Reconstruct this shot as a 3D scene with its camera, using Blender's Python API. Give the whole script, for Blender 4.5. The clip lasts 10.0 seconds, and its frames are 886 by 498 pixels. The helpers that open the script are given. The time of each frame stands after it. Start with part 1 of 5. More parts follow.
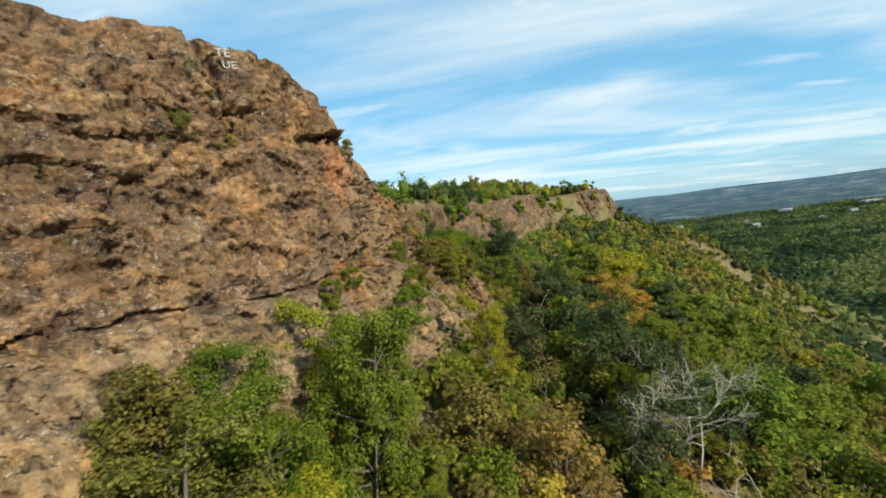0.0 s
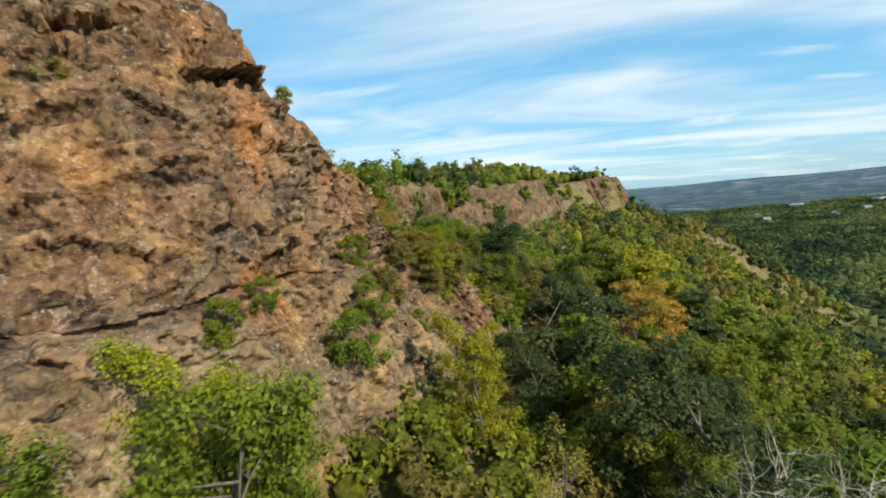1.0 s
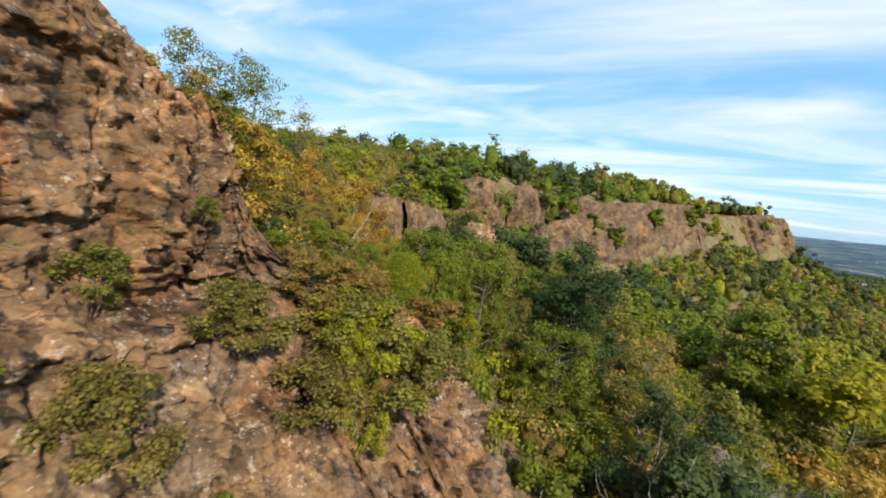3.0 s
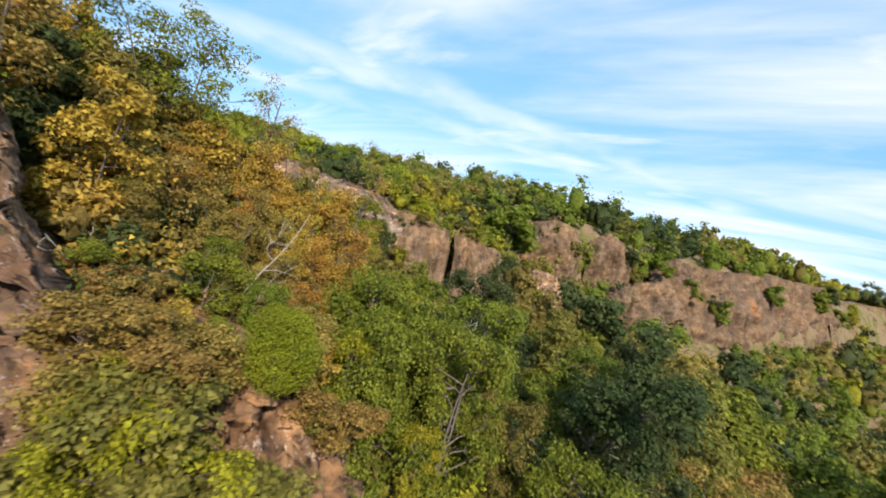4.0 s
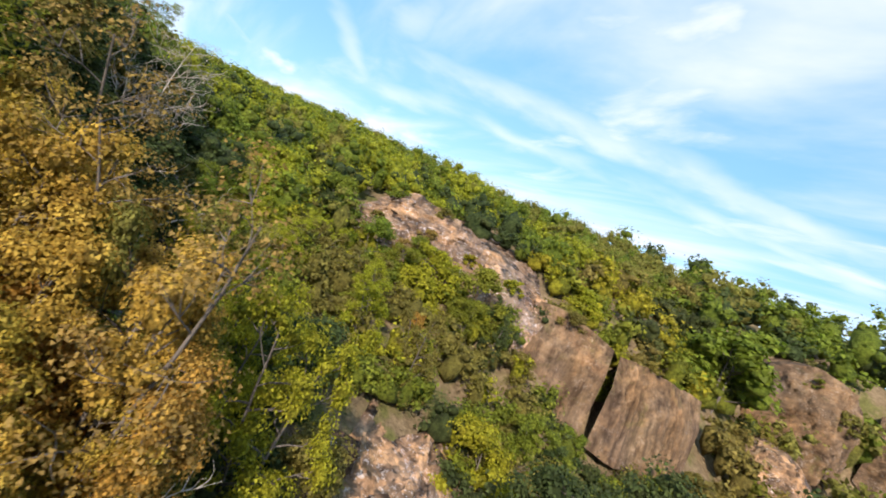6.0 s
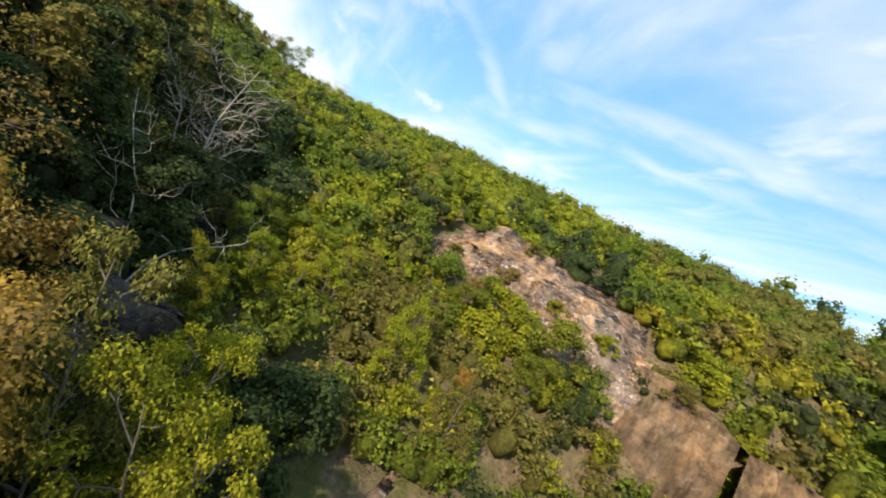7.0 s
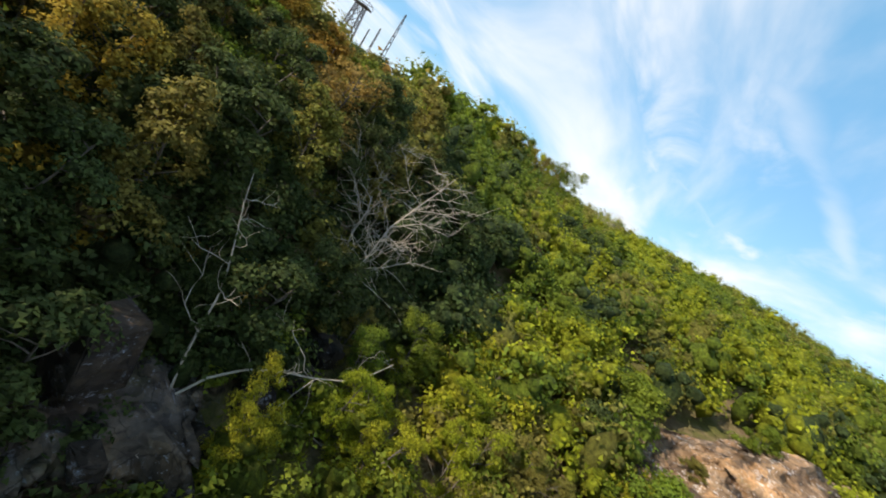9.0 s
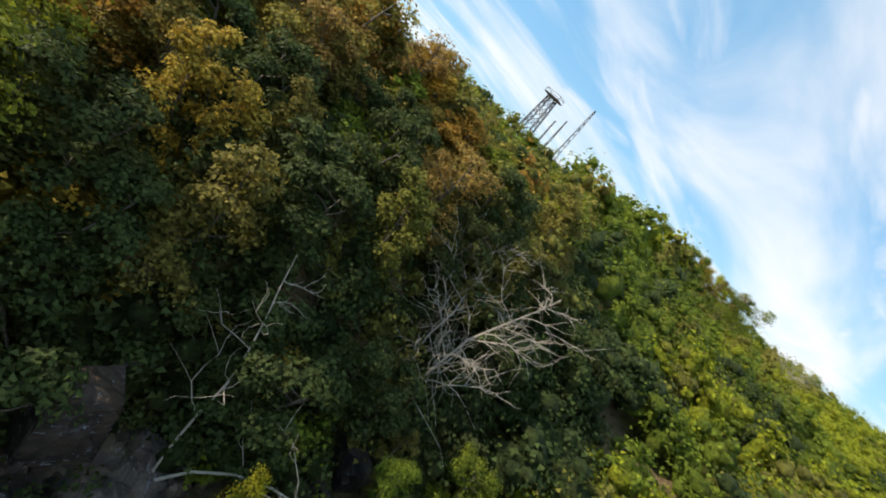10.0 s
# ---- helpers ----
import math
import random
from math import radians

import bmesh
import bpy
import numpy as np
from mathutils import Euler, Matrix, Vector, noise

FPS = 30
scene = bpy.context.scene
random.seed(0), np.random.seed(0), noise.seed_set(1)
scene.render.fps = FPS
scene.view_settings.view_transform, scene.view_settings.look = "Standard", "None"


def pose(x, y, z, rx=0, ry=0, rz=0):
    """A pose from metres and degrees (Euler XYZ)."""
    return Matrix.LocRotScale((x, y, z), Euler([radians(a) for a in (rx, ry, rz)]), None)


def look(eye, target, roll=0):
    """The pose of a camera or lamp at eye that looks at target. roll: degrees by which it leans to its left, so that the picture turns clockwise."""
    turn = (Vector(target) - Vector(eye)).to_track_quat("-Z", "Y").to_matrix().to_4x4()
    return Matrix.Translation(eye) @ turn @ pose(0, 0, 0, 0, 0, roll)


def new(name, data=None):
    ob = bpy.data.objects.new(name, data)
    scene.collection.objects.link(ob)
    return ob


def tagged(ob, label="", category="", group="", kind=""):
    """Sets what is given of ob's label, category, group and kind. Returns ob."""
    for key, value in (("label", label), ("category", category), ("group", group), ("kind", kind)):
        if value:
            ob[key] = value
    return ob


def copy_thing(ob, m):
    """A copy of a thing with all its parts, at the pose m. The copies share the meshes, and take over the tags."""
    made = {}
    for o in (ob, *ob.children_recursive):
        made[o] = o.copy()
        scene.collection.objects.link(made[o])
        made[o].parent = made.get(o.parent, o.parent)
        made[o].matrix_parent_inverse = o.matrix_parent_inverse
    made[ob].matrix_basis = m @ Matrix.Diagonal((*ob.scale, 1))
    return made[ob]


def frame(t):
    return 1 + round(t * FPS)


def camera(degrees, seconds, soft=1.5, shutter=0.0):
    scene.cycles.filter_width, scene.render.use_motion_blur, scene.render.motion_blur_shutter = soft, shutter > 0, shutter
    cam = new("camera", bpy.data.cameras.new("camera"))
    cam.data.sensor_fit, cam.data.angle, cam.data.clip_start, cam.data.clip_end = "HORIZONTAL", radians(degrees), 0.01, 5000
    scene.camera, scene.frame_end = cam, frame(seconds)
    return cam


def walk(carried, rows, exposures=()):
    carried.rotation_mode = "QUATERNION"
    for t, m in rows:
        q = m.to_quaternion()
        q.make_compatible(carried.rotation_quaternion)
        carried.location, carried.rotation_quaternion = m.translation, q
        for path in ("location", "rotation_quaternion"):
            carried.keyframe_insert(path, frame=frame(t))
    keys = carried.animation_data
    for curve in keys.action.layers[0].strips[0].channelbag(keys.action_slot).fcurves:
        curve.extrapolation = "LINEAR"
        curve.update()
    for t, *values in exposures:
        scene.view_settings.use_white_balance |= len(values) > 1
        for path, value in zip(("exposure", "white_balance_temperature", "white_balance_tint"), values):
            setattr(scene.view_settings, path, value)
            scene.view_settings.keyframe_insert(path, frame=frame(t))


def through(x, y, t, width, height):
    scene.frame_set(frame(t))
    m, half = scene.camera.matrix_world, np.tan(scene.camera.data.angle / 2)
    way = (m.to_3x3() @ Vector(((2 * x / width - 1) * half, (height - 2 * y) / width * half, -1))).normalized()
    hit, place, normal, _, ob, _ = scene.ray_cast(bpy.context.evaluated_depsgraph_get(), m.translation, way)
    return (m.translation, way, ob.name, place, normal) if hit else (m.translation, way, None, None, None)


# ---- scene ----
cam = camera(86.1, 10.0, soft=1.8, shutter=0.18)
# seconds, eye, target, roll
PATH = [
    (0, (0.468, -0.21, 99.921), (0.309, 1.78, 99.798), -7.2),
    (0.5, (0.902, 6.149, 99.842), (0.737, 8.137, 99.69), -6.1),
    (1, (1.441, 12.518, 99.906), (1.259, 14.501, 99.72), -5.5),
    (1.5, (2.063, 18.728, 100.035), (1.828, 20.701, 99.806), -4.4),
    (2, (2.771, 24.94, 100.094), (2.448, 26.899, 99.858), -1.4),
    (2.5, (3.259, 31.485, 99.998), (2.808, 33.421, 99.779), 1.8),
    (2.7, (3.705, 33.88, 100.053), (3.176, 35.797, 99.844), 3.4),
    (3.8, (5.038, 44.544, 100.494), (4.094, 46.304, 100.381), 9.3),
    (4, (4.754, 46.362, 100.595), (3.75, 48.089, 100.503), 12.2),
    (4.5, (3.979, 50.345, 100.789), (2.795, 51.955, 100.741), 15.0),
    (5, (2.511, 53.988, 101.312), (1.159, 55.461, 101.283), 18.5),
    (5.5, (0.866, 57.199, 102.223), (-0.648, 58.505, 102.18), 21.7),
    (5.7, (0.083, 58.363, 102.721), (-1.492, 59.595, 102.651), 23.2),
    (6.8, (-1.98, 64.094, 104.906), (-3.836, 64.802, 104.677), 25.0),
    (7, (-2.703, 64.705, 105.082), (-4.596, 65.302, 104.842), 26.0),
    (7.5, (-4.383, 66.004, 105.655), (-6.34, 66.308, 105.377), 28.6),
    (8, (-6.089, 67.153, 106.103), (-8.067, 67.135, 105.805), 30.4),
    (8.5, (-8.138, 67.414, 106.535), (-10.088, 67.111, 106.206), 32.0),
    (9, (-9.909, 67.642, 107.07), (-11.779, 67.036, 106.703), 33.8),
    (9.5, (-11.654, 67.596, 107.893), (-13.38, 66.683, 107.462), 37.8),
    (10, (-13.432, 67.141, 108.791), (-14.939, 65.927, 108.284), 42.0),
]
walk(cam, [(t, look(eye, target, roll)) for t, eye, target, roll in PATH],
     exposures=[(0.0, 0.02, 6700, 1), (2.0, 0.12, 6750, 8), (2.5, 0.16, 6750, 10), (4.0, 0.3, 6650, 19), (5.5, 0.38, 6600, 22), (7.0, 0.24, 6900, 14), (8.5, 0.18, 7000, 13), (10.0, 0.14, 7000, 13)])

# ---- light ----
SUN_EL, SUN_AZ = radians(33), radians(134)  # azimuth from +y, clockwise seen from above
world = bpy.data.worlds.new("sky")
scene.world = world
world.use_nodes = True


def sky_nodes(tree):
    """Clear blue sky with thin streaks of high cloud and a few small puffs."""
    nt = tree.nodes
    nt.clear()
    link = tree.links.new
    out = nt.new("ShaderNodeOutputWorld")
    bg = nt.new("ShaderNodeBackground")
    bg.inputs["Strength"].default_value = 0.122
    sky = nt.new("ShaderNodeTexSky")
    sky.sky_type = "NISHITA"
    sky.sun_disc = False
    sky.sun_elevation, sky.sun_rotation = SUN_EL, SUN_AZ
    sky.altitude, sky.air_density, sky.dust_density, sky.ozone_density = 100, 1.0, 0.4, 4.0
    tc = nt.new("ShaderNodeTexCoord")
    # a flat cloud layer: direction over its height
    sep = nt.new("ShaderNodeSeparateXYZ")
    link(tc.outputs["Generated"], sep.inputs[0])
    up = nt.new("ShaderNodeMath"); up.operation = "MAXIMUM"; up.inputs[1].default_value = 0.0
    link(sep.outputs["Z"], up.inputs[0])
    add = nt.new("ShaderNodeMath"); add.operation = "ADD"; add.inputs[1].default_value = 0.12
    link(up.outputs[0], add.inputs[0])
    layer = []
    for axis in "XY":
        div = nt.new("ShaderNodeMath"); div.operation = "DIVIDE"
        link(sep.outputs[axis], div.inputs[0]); link(add.outputs[0], div.inputs[1])
        layer.append(div)
    flat = nt.new("ShaderNodeCombineXYZ")
    link(layer[0].outputs[0], flat.inputs[0]); link(layer[1].outputs[0], flat.inputs[1])

    def streaks(turn, scale, stretch, detail, low, high, shift):
        mp = nt.new("ShaderNodeMapping")
        mp.inputs["Rotation"].default_value = (0, 0, radians(turn))
        mp.inputs["Scale"].default_value = (scale, scale * stretch, 1)
        mp.inputs["Location"].default_value = shift
        link(flat.outputs[0], mp.inputs[0])
        no = nt.new("ShaderNodeTexNoise")
        no.inputs["Scale"].default_value = 1.0
        no.inputs["Detail"].default_value = detail
        no.inputs["Roughness"].default_value = 0.52
        no.inputs["Distortion"].default_value = 0.5
        link(mp.outputs[0], no.inputs[0])
        mr = nt.new("ShaderNodeMapRange")
        mr.interpolation_type = "SMOOTHSTEP"
        mr.inputs[1].default_value, mr.inputs[2].default_value = low, high
        link(no.outputs[0], mr.inputs[0])
        return mr

    a = streaks(64, 0.32, 3.2, 7, 0.40, 0.70, (3.1, 1.2, 0))
    b = streaks(40, 0.8, 2.4, 6, 0.50, 0.80, (7.7, 4.0, 0))
    mx = nt.new("ShaderNodeMath"); mx.operation = "MAXIMUM"
    link(a.outputs[0], mx.inputs[0]); link(b.outputs[0], mx.inputs[1])

    def trail(a, b, width, strength, seed):
        """A long soft streak of cloud from a to b on the layer."""
        a, b = Vector((*a, 0)), Vector((*b, 0))
        wob = nt.new("ShaderNodeTexNoise")
        wob.inputs["Scale"].default_value, wob.inputs["Detail"].default_value = 1.6, 5
        off = nt.new("ShaderNodeVectorMath"); off.operation = "ADD"; off.inputs[1].default_value = (seed, 0, 0)
        link(flat.outputs[0], off.inputs[0]); link(off.outputs[0], wob.inputs["Vector"])
        bent = nt.new("ShaderNodeVectorMath"); bent.operation = "MULTIPLY_ADD"
        bent.inputs[1].default_value = (width * 2.4, width * 2.4, 0)
        link(wob.outputs["Color"], bent.inputs[0]); link(flat.outputs[0], bent.inputs[2])
        rel = nt.new("ShaderNodeVectorMath"); rel.operation = "SUBTRACT"
        rel.inputs[1].default_value = a + Vector((1.2, 1.2, 0)) * width
        link(bent.outputs[0], rel.inputs[0])
        way = (b - a).normalized()
        along = nt.new("ShaderNodeVectorMath"); along.operation = "DOT_PRODUCT"; along.inputs[1].default_value = way
        across = nt.new("ShaderNodeVectorMath"); across.operation = "DOT_PRODUCT"; across.inputs[1].default_value = (-way.y, way.x, 0)
        link(rel.outputs[0], along.inputs[0]); link(rel.outputs[0], across.inputs[0])
        side = nt.new("ShaderNodeMath"); side.operation = "ABSOLUTE"; link(across.outputs["Value"], side.inputs[0])
        total = strength
        for source, lo, hi in ((side.outputs[0], width, 0.0), (along.outputs["Value"], -0.15, 0.25), (along.outputs["Value"], (b - a).length + 0.2, (b - a).length - 0.5), (wob.outputs[0], 0.25, 0.62)):
            mr = nt.new("ShaderNodeMapRange"); mr.interpolation_type = "SMOOTHSTEP"
            flip = lo > hi
            mr.inputs[1].default_value, mr.inputs[2].default_value = min(lo, hi), max(lo, hi)
            if flip:
                mr.inputs[3].default_value, mr.inputs[4].default_value = 1.0, 0.0
            link(source, mr.inputs[0])
            mul = nt.new("ShaderNodeMath"); mul.operation = "MULTIPLY"
            link(mr.outputs[0], mul.inputs[0])
            if isinstance(total, float):
                mul.inputs[1].default_value = total
            else:
                link(total, mul.inputs[1])
            total = mul.outputs[0]
        return total

    cover = mx.outputs[0]
    for k, (a, b, width, strength) in enumerate([((-2.5, 0.9), (0.2, 4.1), 0.26, 0.62), ((-3.2, 0.95), (-0.6, 3.6), 0.24, 0.5), ((-1.7, -0.05), (-3.25, 1.12), 0.11, 0.42), ((-3.2, 1.08), (-1.5, 0.6), 0.14, 0.42)]):
        top = nt.new("ShaderNodeMath"); top.operation = "MAXIMUM"
        link(cover, top.inputs[0]); link(trail(a, b, width, strength, 5.3 * k), top.inputs[1])
        cover = top.outputs[0]
    am = nt.new("ShaderNodeMath"); am.operation = "MULTIPLY"; am.inputs[1].default_value = 0.80
    link(cover, am.inputs[0])
    mix = nt.new("ShaderNodeMix"); mix.data_type = "RGBA"
    mix.inputs["B"].default_value = (8.2, 8.5, 8.9, 1)
    link(am.outputs[0], mix.inputs["Factor"])
    # thin haze veil that lifts the whole sky a little
    veil = nt.new("ShaderNodeMix"); veil.data_type = "RGBA"
    veil.inputs["Factor"].default_value = 0.45
    veil.inputs["B"].default_value = (2.3, 6.5, 10.6, 1)
    link(sky.outputs[0], veil.inputs["A"])
    link(veil.outputs["Result"], mix.inputs["A"])
    link(mix.outputs["Result"], bg.inputs[0])
    link(bg.outputs[0], out.inputs[0])


sky_nodes(world.node_tree)
sun = new("sun", bpy.data.lights.new("sun", "SUN"))
sun.data.energy, sun.data.angle, sun.data.color = 5.0, radians(0.6), (1.0, 0.94, 0.83)
SUN_WAY = Vector((math.sin(SUN_AZ) * math.cos(SUN_EL), math.cos(SUN_AZ) * math.cos(SUN_EL), math.sin(SUN_EL)))
sun.matrix_world = look(SUN_WAY * 200, (0, 0, 0))

# ---- materials ----
def material(name):
    m = bpy.data.materials.new(name)
    m.use_nodes = True
    return m, m.node_tree, m.node_tree.nodes["Principled BSDF"]


def ramp(tree, source, stops):
    r = tree.nodes.new("ShaderNodeValToRGB")
    el = r.color_ramp.elements
    while len(el) < len(stops):
        el.new(0.5)
    for e, (p, c) in zip(el, stops):
        e.position, e.color = p, (*c, 1)
    tree.links.new(source, r.inputs[0])
    return r.outputs[0]


def noise_tex(tree, vector, scale, detail=6, rough=0.6, distort=0.0):
    n = tree.nodes.new("ShaderNodeTexNoise")
    n.inputs["Scale"].default_value, n.inputs["Detail"].default_value = scale, detail
    n.inputs["Roughness"].default_value, n.inputs["Distortion"].default_value = rough, distort
    tree.links.new(vector, n.inputs["Vector"])
    return n.outputs[0]


def blend(tree, factor, a, b, kind="MIX"):
    m = tree.nodes.new("ShaderNodeMix")
    m.data_type, m.blend_type = "RGBA", kind
    for value, slot in ((factor, "Factor"), (a, "A"), (b, "B")):
        if isinstance(value, (tuple, float, int)):
            m.inputs[slot].default_value = (*value, 1) if isinstance(value, tuple) else value
        else:
            tree.links.new(value, m.inputs[slot])
    return m.outputs["Result"]


def squeezed(tree, vector, scale, turn=(0, 0, 0)):
    mp = tree.nodes.new("ShaderNodeMapping")
    mp.inputs["Scale"].default_value = scale
    mp.inputs["Rotation"].default_value = [radians(a) for a in turn]
    tree.links.new(vector, mp.inputs[0])
    return mp.outputs[0]


def stepped(tree, source, low, high):
    mr = tree.nodes.new("ShaderNodeMapRange")
    mr.interpolation_type = "SMOOTHSTEP"
    mr.inputs[1].default_value, mr.inputs[2].default_value = low, high
    tree.links.new(source, mr.inputs[0])
    return mr.outputs[0]


def rock_material(name, dark, mid, light, rust, lichen=0.6, cracked=0.6, facet=1.0, streak=0.0):
    """Weathered basalt: brown and grey blocks, iron-stained patches, pale lichen, moss tint and fine grain."""
    m, t, p = material(name)
    co = t.nodes.new("ShaderNodeTexCoord").outputs["Object"]

    def attribute(key):
        at = t.nodes.new("ShaderNodeAttribute")
        at.attribute_name = key
        return at.outputs["Fac"]

    big = noise_tex(t, co, 0.14, 5, 0.6, 0.4)
    # joint blocks at three sizes, their coordinates bent a little
    bend = t.nodes.new("ShaderNodeTexNoise")
    bend.inputs["Scale"].default_value, bend.inputs["Detail"].default_value = 0.9, 4
    t.links.new(co, bend.inputs["Vector"])
    bent = t.nodes.new("ShaderNodeVectorMath"); bent.operation = "MULTIPLY_ADD"
    bent.inputs[1].default_value = (0.7, 0.7, 0.7)
    t.links.new(bend.outputs["Color"], bent.inputs[0]); t.links.new(co, bent.inputs[2])
    facing = t.nodes.new("ShaderNodeNewGeometry").outputs["Normal"]
    cracks, tints = 1.0, []
    for size, stretch, turn, lean, crack in ((0.5, (1, 1, 1.5), (10, 26, 30), 0.75, 0.035), (1.4, (1, 1, 1.5), (-8, 24, 10), 0.9, 0.07), (3.6, (1, 1, 1.4), (18, -14, 50), 0.7, 0.0)):
        where = squeezed(t, bent.outputs[0], stretch, turn)
        cell = t.nodes.new("ShaderNodeTexVoronoi")
        cell.distance = "CHEBYCHEV"
        cell.inputs["Scale"].default_value = size
        t.links.new(where, cell.inputs["Vector"])
        own = t.nodes.new("ShaderNodeSeparateColor")
        t.links.new(cell.outputs["Color"], own.inputs[0])
        tints.append(ramp(t, own.outputs[0], [(0.0, (0.58, 0.55, 0.58)), (0.5, (0.98, 0.95, 0.92)), (0.8, (1.22, 1.10, 0.94)), (1.0, (1.42, 1.30, 1.16))]))
        tip = t.nodes.new("ShaderNodeVectorMath"); tip.operation = "MULTIPLY_ADD"
        lean *= facet
        tip.inputs[1].default_value, tip.inputs[2].default_value = (lean,) * 3, (-lean / 2,) * 3
        t.links.new(cell.outputs["Color"], tip.inputs[0])
        both = t.nodes.new("ShaderNodeVectorMath"); both.operation = "ADD"
        t.links.new(facing, both.inputs[0]); t.links.new(tip.outputs[0], both.inputs[1])
        unit = t.nodes.new("ShaderNodeVectorMath"); unit.operation = "NORMALIZE"
        t.links.new(both.outputs[0], unit.inputs[0])
        facing = unit.outputs[0]
        if crack:
            edge = t.nodes.new("ShaderNodeTexVoronoi")
            edge.feature = "DISTANCE_TO_EDGE"
            edge.inputs["Scale"].default_value = size * 1.15
            edge.inputs["Randomness"].default_value = 0.75
            t.links.new(where, edge.inputs["Vector"])
            line = ramp(t, stepped(t, edge.outputs["Distance"], 0.0, crack * 0.7), [(0.0, (0.16, 0.13, 0.11)), (1.0, (1.0, 1.0, 1.0))])
            some = stepped(t, noise_tex(t, co, size * 0.8, 4, 0.6), 0.46, 0.60)
            line = blend(t, some, (1.0, 1.0, 1.0), line)
            cracks = line if cracks == 1.0 else blend(t, 1.0, cracks, line, "MULTIPLY")
    mid_n = noise_tex(t, squeezed(t, co, (1, 1, 0.6), (12, 8, 0)), 0.8, 9, 0.68, 0.4)
    fine = noise_tex(t, co, 5.0, 10, 0.75)
    base = ramp(t, mid_n, [(0.30, dark), (0.5, mid), (0.72, light)])
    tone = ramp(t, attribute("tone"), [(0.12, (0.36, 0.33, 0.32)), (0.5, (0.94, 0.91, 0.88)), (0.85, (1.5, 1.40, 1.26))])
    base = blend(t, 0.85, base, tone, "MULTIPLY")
    for tint in tints:
        base = blend(t, 0.62 * facet, base, tint, "MULTIPLY")
    rusty = ramp(t, noise_tex(t, co, 1.6, 8, 0.7, 0.5), [(0.28, (rust[0] * 0.35, rust[1] * 0.35, rust[2] * 0.45)), (0.52, rust), (0.75, (rust[0] * 1.15, rust[1] * 1.5, rust[2] * 1.8))])
    base = blend(t, blend(t, 0.8, (0.0, 0.0, 0.0), attribute("stain")), base, blend(t, 0.7, rusty, tone, "MULTIPLY"))
    ochre = stepped(t, noise_tex(t, squeezed(t, co, (1, 1, 0.5)), 0.33, 6, 0.65, 0.8), 0.52, 0.70)
    base = blend(t, blend(t, 0.55, (0.0, 0.0, 0.0), ochre), base, (rust[0] * 0.62, rust[1] * 0.86, rust[2] * 1.1))
    grey = blend(t, blend(t, 0.4, (0.0, 0.0, 0.0), stepped(t, big, 0.50, 0.66)), base, ramp(t, mid_n, [(0.3, (dark[0] * 1.1, dark[1] * 1.2, dark[2] * 1.35)), (0.7, (light[0] * 0.95, light[1] * 1.05, light[2] * 1.15))]))
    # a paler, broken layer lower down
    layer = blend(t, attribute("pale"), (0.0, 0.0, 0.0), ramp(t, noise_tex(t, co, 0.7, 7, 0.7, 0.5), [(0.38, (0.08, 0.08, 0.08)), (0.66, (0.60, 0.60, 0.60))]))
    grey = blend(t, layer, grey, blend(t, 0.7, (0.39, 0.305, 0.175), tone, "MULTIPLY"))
    moss = stepped(t, noise_tex(t, co, 0.5, 7, 0.7, 0.6), 0.55, 0.70)
    grey = blend(t, blend(t, 0.45, (0.0, 0.0, 0.0), moss), grey, (0.13, 0.13, 0.035))
    spots = stepped(t, noise_tex(t, co, 2.6, 10, 0.78), 0.555, 0.60)
    spot_mask = blend(t, stepped(t, noise_tex(t, co, 0.45, 5), 0.42, 0.58), (0.0, 0.0, 0.0), spots)
    pale = blend(t, blend(t, lichen, (0.0, 0.0, 0.0), spot_mask), grey, (light[0] * 1.7, light[1] * 2.0, light[2] * 2.6))
    dots = blend(t, stepped(t, noise_tex(t, co, 1.1, 4), 0.40, 0.62), (0.0, 0.0, 0.0), stepped(t, noise_tex(t, squeezed(t, co, (1, 1, 1.6)), 7.0, 5, 0.6), 0.60, 0.66))
    pale = blend(t, blend(t, lichen, (0.0, 0.0, 0.0), dots), pale, (light[0] * 2.0, light[1] * 2.5, light[2] * 3.4))
    grain = blend(t, 0.85, pale, ramp(t, fine, [(0.25, (0.6, 0.59, 0.58)), (0.5, (0.97, 0.97, 0.97)), (0.75, (1.25, 1.24, 1.22))]), "MULTIPLY")
    if streak:
        run = noise_tex(t, squeezed(t, co, (2.6, 2.6, 0.22), (0, 28, 20)), 1.0, 6, 0.6, 0.15)
        grain = blend(t, streak, grain, ramp(t, run, [(0.34, (0.42, 0.36, 0.33)), (0.5, (0.95, 0.90, 0.86)), (0.66, (1.35, 1.25, 1.15))]), "MULTIPLY")
    # broad swings of hue: purplish grey-brown to iron red
    hue = ramp(t, noise_tex(t, squeezed(t, co, (1, 1, 0.7), (15, 20, 0)), 0.23, 4, 0.6, 0.6), [(0.36, (0.80, 0.76, 0.80)), (0.50, (1.0, 0.96, 0.91)), (0.64, (1.17, 1.02, 0.82))])
    grain = blend(t, 0.8, grain, hue, "MULTIPLY")
    grain = blend(t, cracked, grain, cracks, "MULTIPLY")
    t.links.new(grain, p.inputs["Base Color"])
    p.inputs["Roughness"].default_value = 0.93
    p.inputs["Specular IOR Level"].default_value = 0.2
    b1 = t.nodes.new("ShaderNodeBump"); b1.inputs["Strength"].default_value, b1.inputs["Distance"].default_value = 0.5, 0.07
    t.links.new(noise_tex(t, squeezed(t, co, (1, 1, 1.9), (0, 15, 0)), 3.8, 11, 0.75), b1.inputs["Height"])
    t.links.new(facing, b1.inputs["Normal"])
